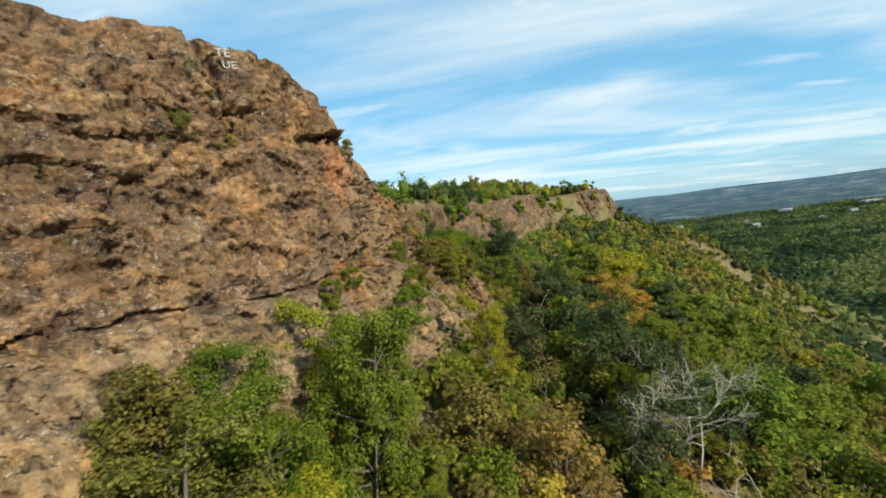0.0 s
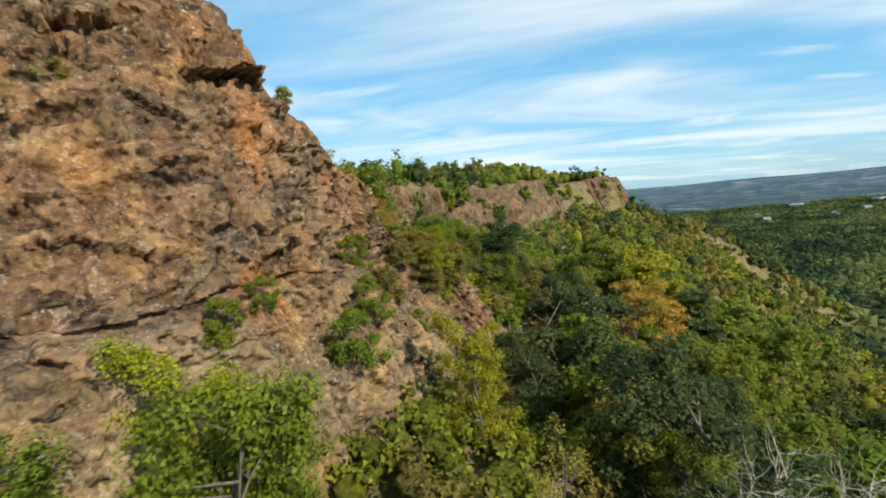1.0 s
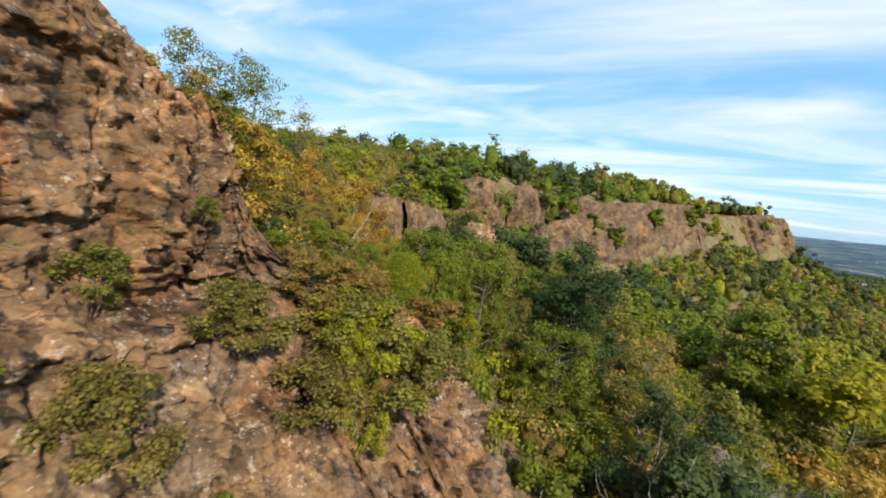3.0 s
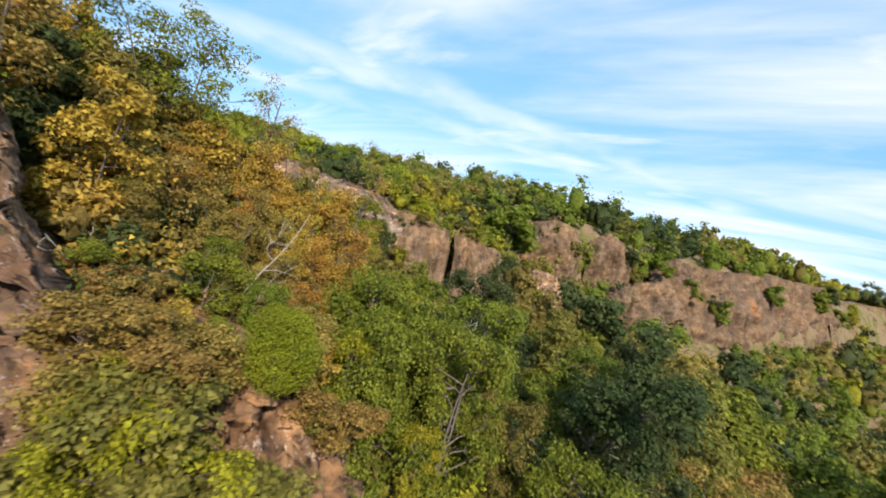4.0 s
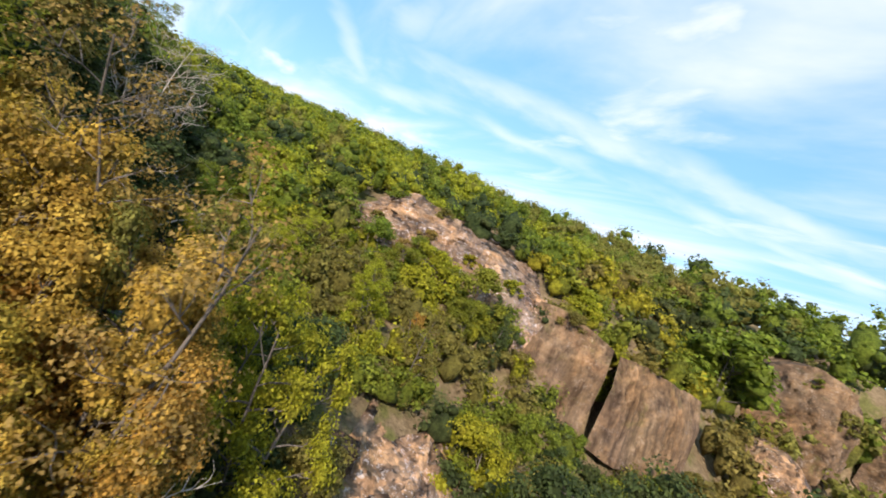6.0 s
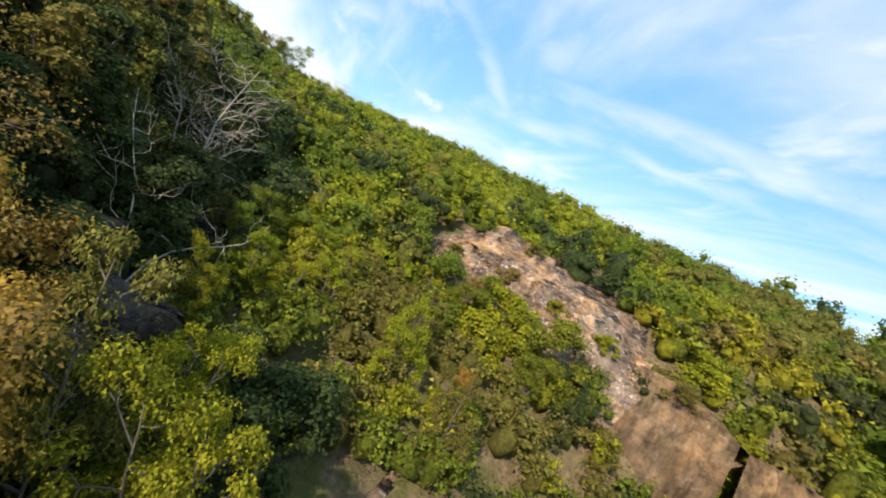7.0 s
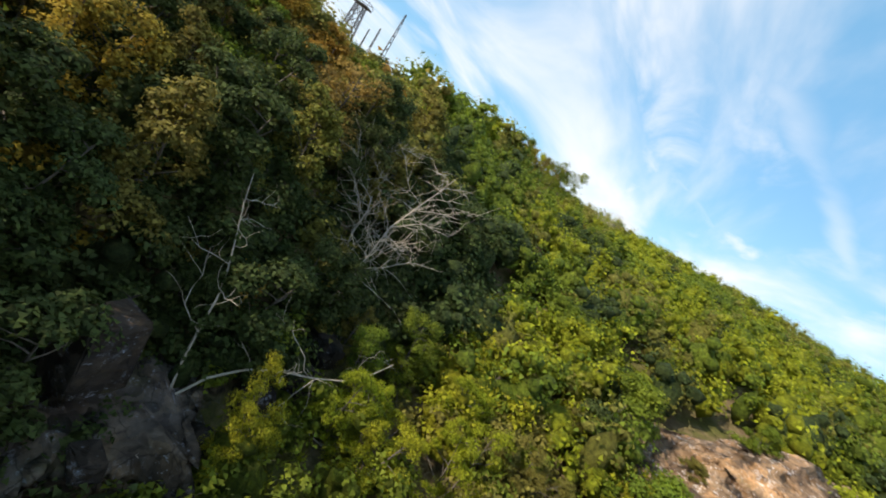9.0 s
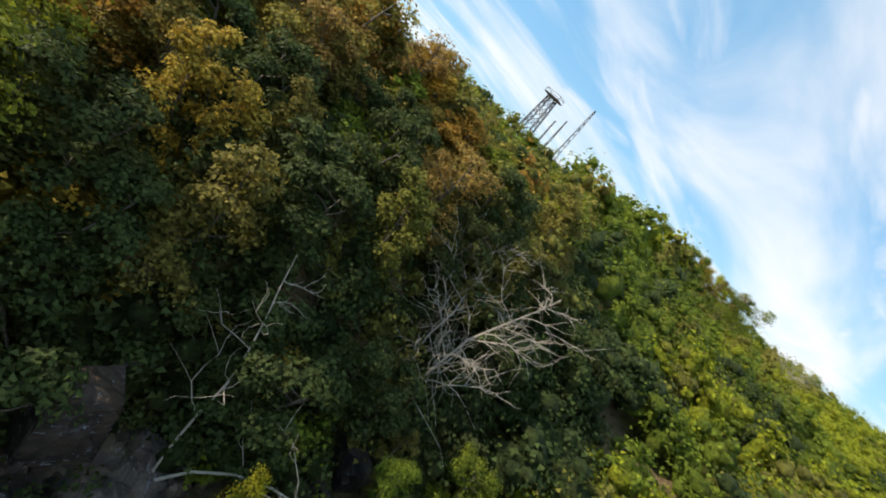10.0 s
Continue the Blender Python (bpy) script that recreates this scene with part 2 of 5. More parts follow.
    t.links.new(b1.outputs[0], p.inputs["Normal"])
    return m


def leaf_material(name, a, b, c, through=0.45, mass=False, patch=0.8):
    """Foliage: colour varies from tree to tree and leaf to leaf; thin leaves let some light through."""
    m, t, p = material(name)
    obj = t.nodes.new("ShaderNodeObjectInfo").outputs["Random"]
    isl = t.nodes.new("ShaderNodeNewGeometry").outputs["Random Per Island"]
    co = t.nodes.new("ShaderNodeTexCoord").outputs["Object"]
    clump = noise_tex(t, co, patch, 4, 0.65)
    col = ramp(t, clump, [(0.3, a), (0.5, b), (0.72, c)] if patch > 0.1 else [(0.42, a), (0.5, b), (0.6, c)])
    hsv = t.nodes.new("ShaderNodeHueSaturation")
    mr = t.nodes.new("ShaderNodeMapRange"); mr.inputs[3].default_value, mr.inputs[4].default_value = 0.468, 0.510
    t.links.new(obj, mr.inputs[0]); t.links.new(mr.outputs[0], hsv.inputs["Hue"])
    mv = t.nodes.new("ShaderNodeMapRange"); mv.inputs[3].default_value, mv.inputs[4].default_value = 0.55, 1.45
    if mass:
        isl = stepped(t, noise_tex(t, co, 4.0, 9, 0.8), 0.36, 0.66)
        mv.inputs[3].default_value, mv.inputs[4].default_value = 0.5, 1.4
        bp = t.nodes.new("ShaderNodeBump"); bp.inputs["Strength"].default_value, bp.inputs["Distance"].default_value = 1.0, 0.35
        t.links.new(noise_tex(t, co, 3.0, 9, 0.8), bp.inputs["Height"]); t.links.new(bp.outputs[0], p.inputs["Normal"])
        through = 0.25
    t.links.new(isl, mv.inputs[0]); t.links.new(mv.outputs[0], hsv.inputs["Value"])
    t.links.new(col, hsv.inputs["Color"])
    t.links.new(hsv.outputs[0], p.inputs["Base Color"])
    p.inputs["Roughness"].default_value = 0.7
    p.inputs["Specular IOR Level"].default_value = 0.25
    tr = t.nodes.new("ShaderNodeBsdfTranslucent")
    t.links.new(hsv.outputs[0], tr.inputs["Color"])
    mix = t.nodes.new("ShaderNodeMixShader"); mix.inputs[0].default_value = through
    out = t.nodes["Material Output"]
    t.links.new(p.outputs[0], mix.inputs[1]); t.links.new(tr.outputs[0], mix.inputs[2])
    t.links.new(mix.outputs[0], out.inputs["Surface"])
    return m


def bark_material(name, a, b):
    m, t, p = material(name)
    co = t.nodes.new("ShaderNodeTexCoord").outputs["Object"]
    n = noise_tex(t, squeezed(t, co, (6, 6, 1.2)), 2.0, 8, 0.7)
    t.links.new(ramp(t, n, [(0.3, a), (0.7, b)]), p.inputs["Base Color"])
    p.inputs["Roughness"].default_value = 0.9
    bp = t.nodes.new("ShaderNodeBump"); bp.inputs["Strength"].default_value, bp.inputs["Distance"].default_value = 0.6, 0.03
    t.links.new(n, bp.inputs["Height"]); t.links.new(bp.outputs[0], p.inputs["Normal"])
    return m


def ground_material():
    """Leaf litter, soil, dry grass and stone on the hillside; green canopy tones lower down come from the trees."""
    m, t, p = material("hillside_litter")
    co = t.nodes.new("ShaderNodeTexCoord").outputs["Object"]
    a = noise_tex(t, co, 0.35, 6, 0.6)
    b = noise_tex(t, co, 3.0, 8, 0.7)
    soil = ramp(t, b, [(0.25, (0.10, 0.072, 0.042)), (0.5, (0.21, 0.150, 0.082)), (0.75, (0.33, 0.245, 0.14))])
    green = ramp(t, b, [(0.25, (0.06, 0.062, 0.018)), (0.75, (0.19, 0.18, 0.055))])
    t.links.new(blend(t, stepped(t, a, 0.45, 0.6), soil, green), p.inputs["Base Color"])
    p.inputs["Roughness"].default_value = 0.95
    p.inputs["Specular IOR Level"].default_value = 0.15
    bp = t.nodes.new("ShaderNodeBump"); bp.inputs["Strength"].default_value, bp.inputs["Distance"].default_value = 0.9, 0.25
    t.links.new(b, bp.inputs["Height"]); t.links.new(bp.outputs[0], p.inputs["Normal"])
    return m


def distance_material():
    """Far lowland and hills under daylight: dark woods with pale clearings and scattered towns."""
    m, t, p = material("far_lowland")
    co = t.nodes.new("ShaderNodeTexCoord").outputs["Object"]
    woods = ramp(t, noise_tex(t, co, 0.010, 8, 0.65), [(0.3, (0.012, 0.034, 0.020)), (0.55, (0.035, 0.085, 0.040)), (0.8, (0.09, 0.13, 0.055))])
    fine = ramp(t, noise_tex(t, co, 0.06, 6, 0.7), [(0.3, (0.35, 0.35, 0.35)), (0.7, (1.3, 1.3, 1.3))])
    woods = blend(t, 0.9, woods, fine, "MULTIPLY")
    fields = stepped(t, noise_tex(t, squeezed(t, co, (1, 3, 1), (0, 0, 20)), 0.0032, 5, 0.6), 0.62, 0.67)
    t.links.new(blend(t, fields, woods, (0.17, 0.17, 0.11)), p.inputs["Base Color"])
    p.inputs["Roughness"].default_value = 1.0
    p.inputs["Specular IOR Level"].default_value = 0.0
    return m


def haze_material():
    """Far woods, with the haze of distance put in as a faint blue glow."""
    m, t, p = material("hazy_distance")
    co = t.nodes.new("ShaderNodeTexCoord").outputs["Object"]
    woods = ramp(t, noise_tex(t, co, 0.008, 9, 0.75), [(0.36, (0.012, 0.024, 0.024)), (0.52, (0.045, 0.068, 0.050)), (0.66, (0.15, 0.155, 0.11))])
    fields = stepped(t, noise_tex(t, co, 0.0036, 6, 0.65), 0.60, 0.64)
    roofs = stepped(t, noise_tex(t, co, 0.028, 4, 0.65), 0.67, 0.70)
    ground_tone = blend(t, roofs, blend(t, fields, woods, (0.16, 0.17, 0.13)), (0.5, 0.5, 0.5))
    t.links.new(ground_tone, p.inputs["Base Color"])
    p.inputs["Roughness"].default_value, p.inputs["Specular IOR Level"].default_value = 1.0, 0.0
    # the painted haze glow grows stronger the further out the land lies
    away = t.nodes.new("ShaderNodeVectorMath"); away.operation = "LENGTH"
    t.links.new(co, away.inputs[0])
    haze_glow = t.nodes.new("ShaderNodeMapRange")
    haze_glow.inputs[1].default_value, haze_glow.inputs[2].default_value, haze_glow.inputs[3].default_value, haze_glow.inputs[4].default_value = 1400, 4600, 0.20, 0.52
    t.links.new(away.outputs["Value"], haze_glow.inputs[0])
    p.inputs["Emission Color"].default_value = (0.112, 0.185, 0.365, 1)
    t.links.new(haze_glow.outputs[0], p.inputs["Emission Strength"])
    return m


ROCK = rock_material("brown_basalt", (0.087, 0.060, 0.038), (0.188, 0.128, 0.080), (0.298, 0.222, 0.145), (0.40, 0.165, 0.060))
ROCK_RED = rock_material("red_brown_basalt", (0.070, 0.050, 0.033), (0.152, 0.107, 0.067), (0.25, 0.188, 0.125), (0.34, 0.155, 0.060), 0.35, 0.5, 0.5)
ROCK_SLAB = rock_material("streaked_red_basalt", (0.098, 0.070, 0.044), (0.172, 0.124, 0.076), (0.25, 0.188, 0.122), (0.40, 0.165, 0.065), 0.25, 0.15, 0.25, 0.8)
ROCK_PALE = rock_material("pale_basalt", (0.13, 0.098, 0.070), (0.27, 0.205, 0.148), (0.40, 0.325, 0.25), (0.42, 0.19, 0.080), 0.7)
ROCK_DARK = rock_material("grey_basalt", (0.055, 0.051, 0.047), (0.125, 0.114, 0.104), (0.22, 0.20, 0.18), (0.12, 0.068, 0.036), 0.5)
GROUND = ground_material()
FAR = distance_material()
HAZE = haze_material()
BARK = bark_material("grey_brown_bark", (0.06, 0.048, 0.036), (0.20, 0.165, 0.13))
DEADWOOD = bark_material("bleached_deadwood", (0.27, 0.23, 0.175), (0.54, 0.47, 0.37))
TONES = {
    "green": ("green_leaves", (0.095, 0.135, 0.013), (0.162, 0.210, 0.019), (0.245, 0.290, 0.030)),
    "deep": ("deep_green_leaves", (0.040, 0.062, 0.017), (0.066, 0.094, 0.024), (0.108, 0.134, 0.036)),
    "olive": ("olive_leaves", (0.150, 0.146, 0.026), (0.216, 0.202, 0.037), (0.290, 0.262, 0.054)),
    "yellow": ("yellow_green_leaves", (0.212, 0.235, 0.013), (0.312, 0.328, 0.018), (0.405, 0.400, 0.028)),
    "orange": ("rust_orange_leaves", (0.325, 0.212, 0.030), (0.450, 0.308, 0.042), (0.545, 0.415, 0.070)),
    "valley": ("lowland_leaves", (0.022, 0.046, 0.016), (0.055, 0.092, 0.024), (0.165, 0.195, 0.055)),
    "juniper": ("juniper_needles", (0.118, 0.180, 0.010), (0.185, 0.262, 0.014), (0.265, 0.335, 0.024)),
    "brown": ("dry_brown_leaves", (0.215, 0.168, 0.035), (0.320, 0.248, 0.050), (0.43, 0.348, 0.085)),
}
LEAF = {k: leaf_material(*v, patch=0.011 if k == "valley" else 0.8) for k, v in TONES.items()}
# the inner mass of a crown: leaves and twigs too thick to tell apart
MASS = {k: leaf_material("inner_" + v[0], *v[1:], mass=True, patch=0.011 if k == "valley" else 0.8) for k, v in TONES.items()}

# ---- land ----
def part(name, mesh, mat, parent=None, label="", smooth=False):
    """One mesh object, under a thing or on its own."""
    if isinstance(mesh, bmesh.types.BMesh):
        me = bpy.data.meshes.new(name)
        mesh.to_mesh(me)
        mesh.free()
    else:
        me = mesh
    if not me.materials:
        me.materials.append(mat)
    if smooth:
        me.polygons.foreach_set("use_smooth", [True] * len(me.polygons))
    ob = new(name, me)
    if parent is not None:
        ob.parent = parent
    if label:
        ob["label"] = label
    return ob


def grid_mesh(name, points):
    """A quad mesh from an array of rows x columns x 3."""
    rows, cols = points.shape[:2]
    idx = np.arange(rows * cols).reshape(rows, cols)
    quads = np.stack([idx[:-1, :-1], idx[:-1, 1:], idx[1:, 1:], idx[1:, :-1]], -1).reshape(-1, 4)
    return raw_mesh(name, points.reshape(-1, 3), quads)


def raw_mesh(name, verts, faces):
    """A mesh from arrays of vertices and of faces with one corner count."""
    verts, faces = np.asarray(verts, np.float32), np.asarray(faces, np.int32)
    me = bpy.data.meshes.new(name)
    n, k = faces.shape
    me.vertices.add(len(verts)); me.vertices.foreach_set("co", verts.ravel())
    me.loops.add(n * k); me.loops.foreach_set("vertex_index", faces.ravel())
    me.polygons.add(n)
    me.polygons.foreach_set("loop_start", np.arange(0, n * k, k, dtype=np.int32))
    me.update(calc_edges=True)
    return me


def smooth01(a, lo, hi):
    s = np.clip((a - lo) / (hi - lo), 0, 1)
    return s * s * (3 - 2 * s)


def hash01(ix, iy, iz, salt):
    v = np.sin(ix * 127.1 + iy * 311.7 + iz * 74.7 + salt * 53.3) * 43758.5453
    return v - np.floor(v)


def wave_noise(x, y, z, salt, octaves=4, rough=0.55):
    """Smooth value noise about 0, roughly -1..1."""
    total, amp, norm = 0.0, 1.0, 0.0
    for o in range(octaves):
        f = 2.0**o
        X, Y, Z = x * f + salt * 3.7, y * f + salt * 1.3, z * f - salt * 2.1
        ix, iy, iz = np.floor(X), np.floor(Y), np.floor(Z)
        fx, fy, fz = (s * s * (3 - 2 * s) for s in (X - ix, Y - iy, Z - iz))
        acc = 0
        for dx in (0, 1):
            for dy in (0, 1):
                for dz in (0, 1):
                    w = (fx if dx else 1 - fx) * (fy if dy else 1 - fy) * (fz if dz else 1 - fz)
                    acc = acc + w * hash01(ix + dx, iy + dy, iz + dz, salt + o)
        total, norm, amp = total + amp * (2 * acc - 1), norm + amp, amp * rough
    return total / norm


def block_noise(x, y, z, salt):
    """Broken rock: angular cells, each standing out by its own amount and leaning its own way. Returns offset and closeness to a joint."""
    best, second = np.full(np.shape(x), 1e9), np.full(np.shape(x), 1e9)
    off = np.zeros(np.shape(x))
    ix, iy, iz = np.floor(x), np.floor(y), np.floor(z)
    for dx in (-1, 0, 1):
        for dy in (-1, 0, 1):
            for dz in (-1, 0, 1):
                cx, cy, cz = ix + dx, iy + dy, iz + dz
                qx, qy, qz = x - cx - hash01(cx, cy, cz, salt), y - cy - hash01(cx, cy, cz, salt + 1), z - cz - hash01(cx, cy, cz, salt + 2)
                d = np.maximum(np.abs(qx + 0.3 * qz), np.maximum(np.abs(qy - 0.25 * qx), np.abs(qz + 0.2 * qy))) + 0.25 * (np.abs(qx) + np.abs(qy) + np.abs(qz))
                o = hash01(cx, cy, cz, salt + 3) * 2 - 1
                lean = np.minimum((hash01(cx, cy, cz, salt + 4) - 0.5) * 2.2 * qx + (hash01(cx, cy, cz, salt + 6) - 0.30) * 1.5 * qz, 0.25 + (hash01(cx, cy, cz, salt + 5) - 0.5) * 2.4 * qx - (hash01(cx, cy, cz, salt + 7) - 0.3) * 1.6 * qz)
                near = d < best
                second = np.where(near, best, np.minimum(second, d))
                off = np.where(near, o + 0.42 * lean, off)
                best = np.where(near, d, best)
    return off, np.clip(1 - (second - best) / 0.05, 0, 1)


# the foot of the cliffs, where the wooded slope down to the lowland begins
FOOT_Y = [-400, -60, 5, 20, 31, 50, 61, 100, 118, 124, 130, 142, 155, 176, 200, 224, 242, 252, 258, 268, 300, 400, 700]
FOOT_X = [-150, -52, -25, -16, -7.5, 3, 3.5, 2, 1, 3, 4.5, 10, 17.5, 29, 36.5, 44.5, 51, 58, 70, 80, 55, -40, -260]
# the ground west of the foot: how far behind it, and its height along each line across the ridge
BEHIND = [-112, -52, -34, -26, -19, -12, -6, 0]
HILL = {
    -60: (106, 106, 104, 103, 101, 97, 91, 87), 35: (107, 106, 104, 103, 101, 97, 91, 87), 49: (109, 107, 106.4, 105.2, 103, 99, 92, 85),
    55: (109, 106, 105.2, 104.2, 101.8, 97.4, 92.6, 86), 60: (109.5, 104.8, 101.2, 98.8, 96.6, 95, 92.5, 87.5), 64: (110, 104.4, 99.6, 97.4, 95.3, 93.4, 91.5, 88),
    72: (110.4, 104.4, 99.6, 97.2, 94.2, 91.6, 90, 88.5), 80: (111, 105.2, 101.4, 97.8, 93, 91, 90, 88.5), 88: (111, 106, 103, 100.4, 93.3, 91, 90, 88.5),
    97: (110.5, 106.5, 104, 101, 95.5, 91, 89.8, 88.2), 105: (110, 107, 104.5, 102, 96, 91, 89.5, 88), 111: (109.5, 107.5, 105.5, 103, 95, 91, 89, 87.5),
    118: (109, 107.8, 106.5, 105.5, 103.5, 93, 90, 87.5), 126: (108.5, 108, 107.4, 107, 106, 103, 93, 88.5), 170: (107, 107, 107, 106.6, 106.2, 105, 103, 89),
    210: (104.5, 104.5, 104.5, 104.5, 104.2, 103.5, 102, 89), 270: (104, 104, 104.5, 105, 105, 104.8, 103.5, 88), 420: (96, 96, 96, 96, 94, 92, 90, 86),
}


def land(x, y):
    """Height of the ground."""
    x, y = np.asarray(x, float), np.asarray(y, float)
    e = x - np.interp(y, FOOT_Y, FOOT_X)
    lines, rows = np.array(list(HILL), float), np.array(list(HILL.values()))
    at = np.clip(np.searchsorted(lines, y) - 1, 0, len(lines) - 2)
    f = np.clip((y - lines[at]) / (lines[at + 1] - lines[at]), 0, 1)
    f = f * f * (3 - 2 * f)
    every = np.stack([np.interp(e, BEHIND, row) for row in rows])
    west = np.take_along_axis(every, at[None], 0)[0] * (1 - f) + np.take_along_axis(every, at[None] + 1, 0)[0] * f
    # east: a wooded talus slope, then a steep fall to the lowland
    fall = np.interp(np.maximum(e, 0), [0, 6, 15, 25, 35, 43, 50, 78, 112, 160, 260], [0, 0.035, 0.085, 0.13, 0.165, 0.20, 0.25, 0.52, 0.78, 0.94, 1.0])
    z = west * (1 - fall)
    rough = smooth01(np.hypot(x, y - 60), 900, 250)
    z = z + rough * (0.5 * wave_noise(x / 9, y / 9, 0 * x, 2, 3) + 0.9 * wave_noise(x / 40, y / 40, 0 * x, 5, 3))
    far = smooth01(np.hypot(x, y), 400, 2500)
    return z + far * 14 * wave_noise(x / 700, y / 700, 0 * x, 8, 3) + 62 * smooth01(np.hypot(x, y), 2600, 4700) + 16 * smooth01(np.hypot(x, y), 2600, 4700) * wave_noise(x / 1100, y / 1100, 0 * x, 11, 4)


def spaced(near, step, far, growth):
    """Positions from 0 out to far, even to near and then ever wider apart."""
    out, s = [0.0], step
    while out[-1] < far:
        s = s if out[-1] < near else s * growth
        out.append(out[-1] + s)
    return np.array(out)


side = spaced(75, 1.5, 4600, 1.06)
XS = np.concatenate([-side[:0:-1], side]) - 5
YS = np.concatenate([-side[:0:-1], side]) + 60
GX, GY = np.meshgrid(XS, YS)
pts = np.stack([GX, GY, land(GX, GY)], -1)
ground_mesh = grid_mesh("ground", pts)
ground_mesh.materials.append(GROUND)
ground_mesh.materials.append(FAR)
mx, my = (XS[:-1] + XS[1:]) / 2, (YS[:-1] + YS[1:]) / 2
MX, MY = np.meshgrid(mx, my)
ground_mesh.polygons.foreach_set("material_index", (np.hypot(MX, MY - 60) > 420).astype(np.int32).ravel())
ground = part("ground", ground_mesh, GROUND, smooth=True)
tagged(ground, "wooded hillside falling away to a wide green lowland", "ground", kind="structure")


# the hazy distance, a backdrop far beyond the lowland woods
ring, turn = np.linspace(1500, 4750, 40), np.linspace(0, 2 * math.pi, 181)
RX, TA = np.meshgrid(ring, turn)
bx, by = RX * np.cos(TA), RX * np.sin(TA) + 60
lift = -6 + 12 * smooth01(RX, 1500, 1900)
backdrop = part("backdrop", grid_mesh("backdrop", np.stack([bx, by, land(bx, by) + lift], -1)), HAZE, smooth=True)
tagged(backdrop, "hazy blue-green distance reaching the horizon", "backdrop", kind="structure")


def cliff_mesh(name, base, mid, crest, back, step, rough, salt, ledges=(), clefts=(), columns=0.0, bulge=0.0, rust=(), dark=(), fade_in=3, fine=1.0, apron=0.0):
    """A rock face from a base line over a middle line to a crest line, then down behind along a back line, broken into blocks.
    ledges: (station from, to, height, depth, reach) of a recess under an overhang; clefts: (station, from height, to height, depth, width).
    apron: how far the rock below the middle line steps out from under it.
    columns: how far the lower part is split into upright columns. rust, dark: (station, height, radius) of iron-stained and of dark patches."""
    base, mid, crest, back = (np.array(a, float) for a in (base, mid, crest, back))
    lengths = np.r_[0, np.cumsum(np.linalg.norm(np.diff((base + 2 * mid + crest) / 4, axis=0), axis=1))]
    s = np.linspace(0, lengths[-1], max(8, int(lengths[-1] / step)))
    station = np.interp(s, lengths, np.arange(len(base)))[:, None]

    def along(line):
        out = np.stack([np.interp(s, lengths, line[:, k]) for k in range(3)], -1)
        for _ in range(int(0.8 / step) + 1):
            out[1:-1] = (out[:-2] + 2 * out[1:-1] + out[2:]) / 4
        return out

    b, m, c, k = along(base), along(mid), along(crest), along(back)

    def rows(p, q, double=1.0):
        return np.linspace(0, 1, max(4, int(np.linalg.norm(q - p, axis=1).mean() / step / double)))

    v1, v2, w = rows(b, m), rows(m, c)[1:], rows(c, k, 2.0)[1:]
    low = b[:, None] + (m - b)[:, None] * v1[None, :, None]
    high = m[:, None] + (c - m)[:, None] * v2[None, :, None]
    cap = c[:, None] + (k - c)[:, None] * w[None, :, None]
    p = np.concatenate([low, high, cap], 1)
    lower = np.concatenate([1 - smooth01(v1, 0.75, 1.0), 0 * v2, 0 * w])[None]
    step_out = apron * np.concatenate([smooth01(v1, 0.0, 0.5) * (1 - smooth01(v1, 0.92, 1.0)), 0 * v2, 0 * w])[None]
    swell = np.concatenate([0 * v1, np.sin(v2 * np.pi), 0 * w])[None]
    near_top = np.concatenate([0 * v1, smooth01(v2, 0.75, 1.0), 1 + 0 * w])[None]
    run = np.gradient(m, axis=0)
    out = np.stack([run[:, 1], -run[:, 0], 0 * run[:, 0]], -1)
    for _ in range(int(2.0 / step)):
        out[1:-1] = (out[:-2] + 2 * out[1:-1] + out[2:]) / 4
    out /= np.linalg.norm(out, axis=1, keepdims=True) + 1e-9
    x, y, z = p[..., 0], p[..., 1], p[..., 2]
    warp = wave_noise(x / 2.5, y / 2.5, z / 2.5, salt + 20, 3)
    h0, g = s[:, None] + 0 * z, x * out[:, :1] + y * out[:, 1:2]
    # joints that slant along the face
    h, z2 = h0 + 0.34 * z, z - 0.26 * h0
    o0, j0 = block_noise((h0 + 0.75 * z) / 8.0 + warp * 0.05, g / 9, (z - 0.6 * h0) / 6.0 + 0.05 * warp, salt + 101)
    o1, j1 = block_noise(h / 5.0 + warp * 0.10, g / 6, z2 / 3.2 + 0.12 * warp, salt)
    o2, j2 = block_noise(h / 2.4 + warp * 0.12, g / 2.5, z2 / 1.05 + 0.10 * warp, salt + 9)
    o3, j3 = block_noise((h0 - 0.4 * z) / 1.05 + warp * 0.15, g / 1.2, (z + 0.22 * h0) / 0.50 + 0.12 * warp, salt + 17)
    ov, jv = block_noise((h0 + 0.12 * z) / 1.7 + warp * 0.06, g / 2.2, z / 5.0 + 0.08 * warp, salt + 131)
    o4, _ = block_noise((h0 + 0.5 * z) / 0.36, g / 0.5, (z - 0.3 * h0) / 0.24, salt + 71) if step < 0.3 else (0 * z, 0 * z)
    oc, jc = block_noise((h0 + 0.1 * z) / 0.75 + warp * 0.3, g / 1.3, z / 3.6 + 0.3 * warp, salt + 25)
    col = columns * lower * np.maximum(smooth01(wave_noise(h0 / 7, z / 9, 0 * z, salt + 44, 2), -0.35, 0.15), smooth01(station, 7.2, 8.4))
    d = 0.34 * o0 - 0.16 * j0 + 0.40 * o1 - 0.12 * j1 + (1 - col) * (0.30 * o2 - 0.10 * j2 + fine * (0.17 * o3 - 0.05 * j3)) + col * (0.36 * oc - 0.30 * jc + 0.07 * o3)
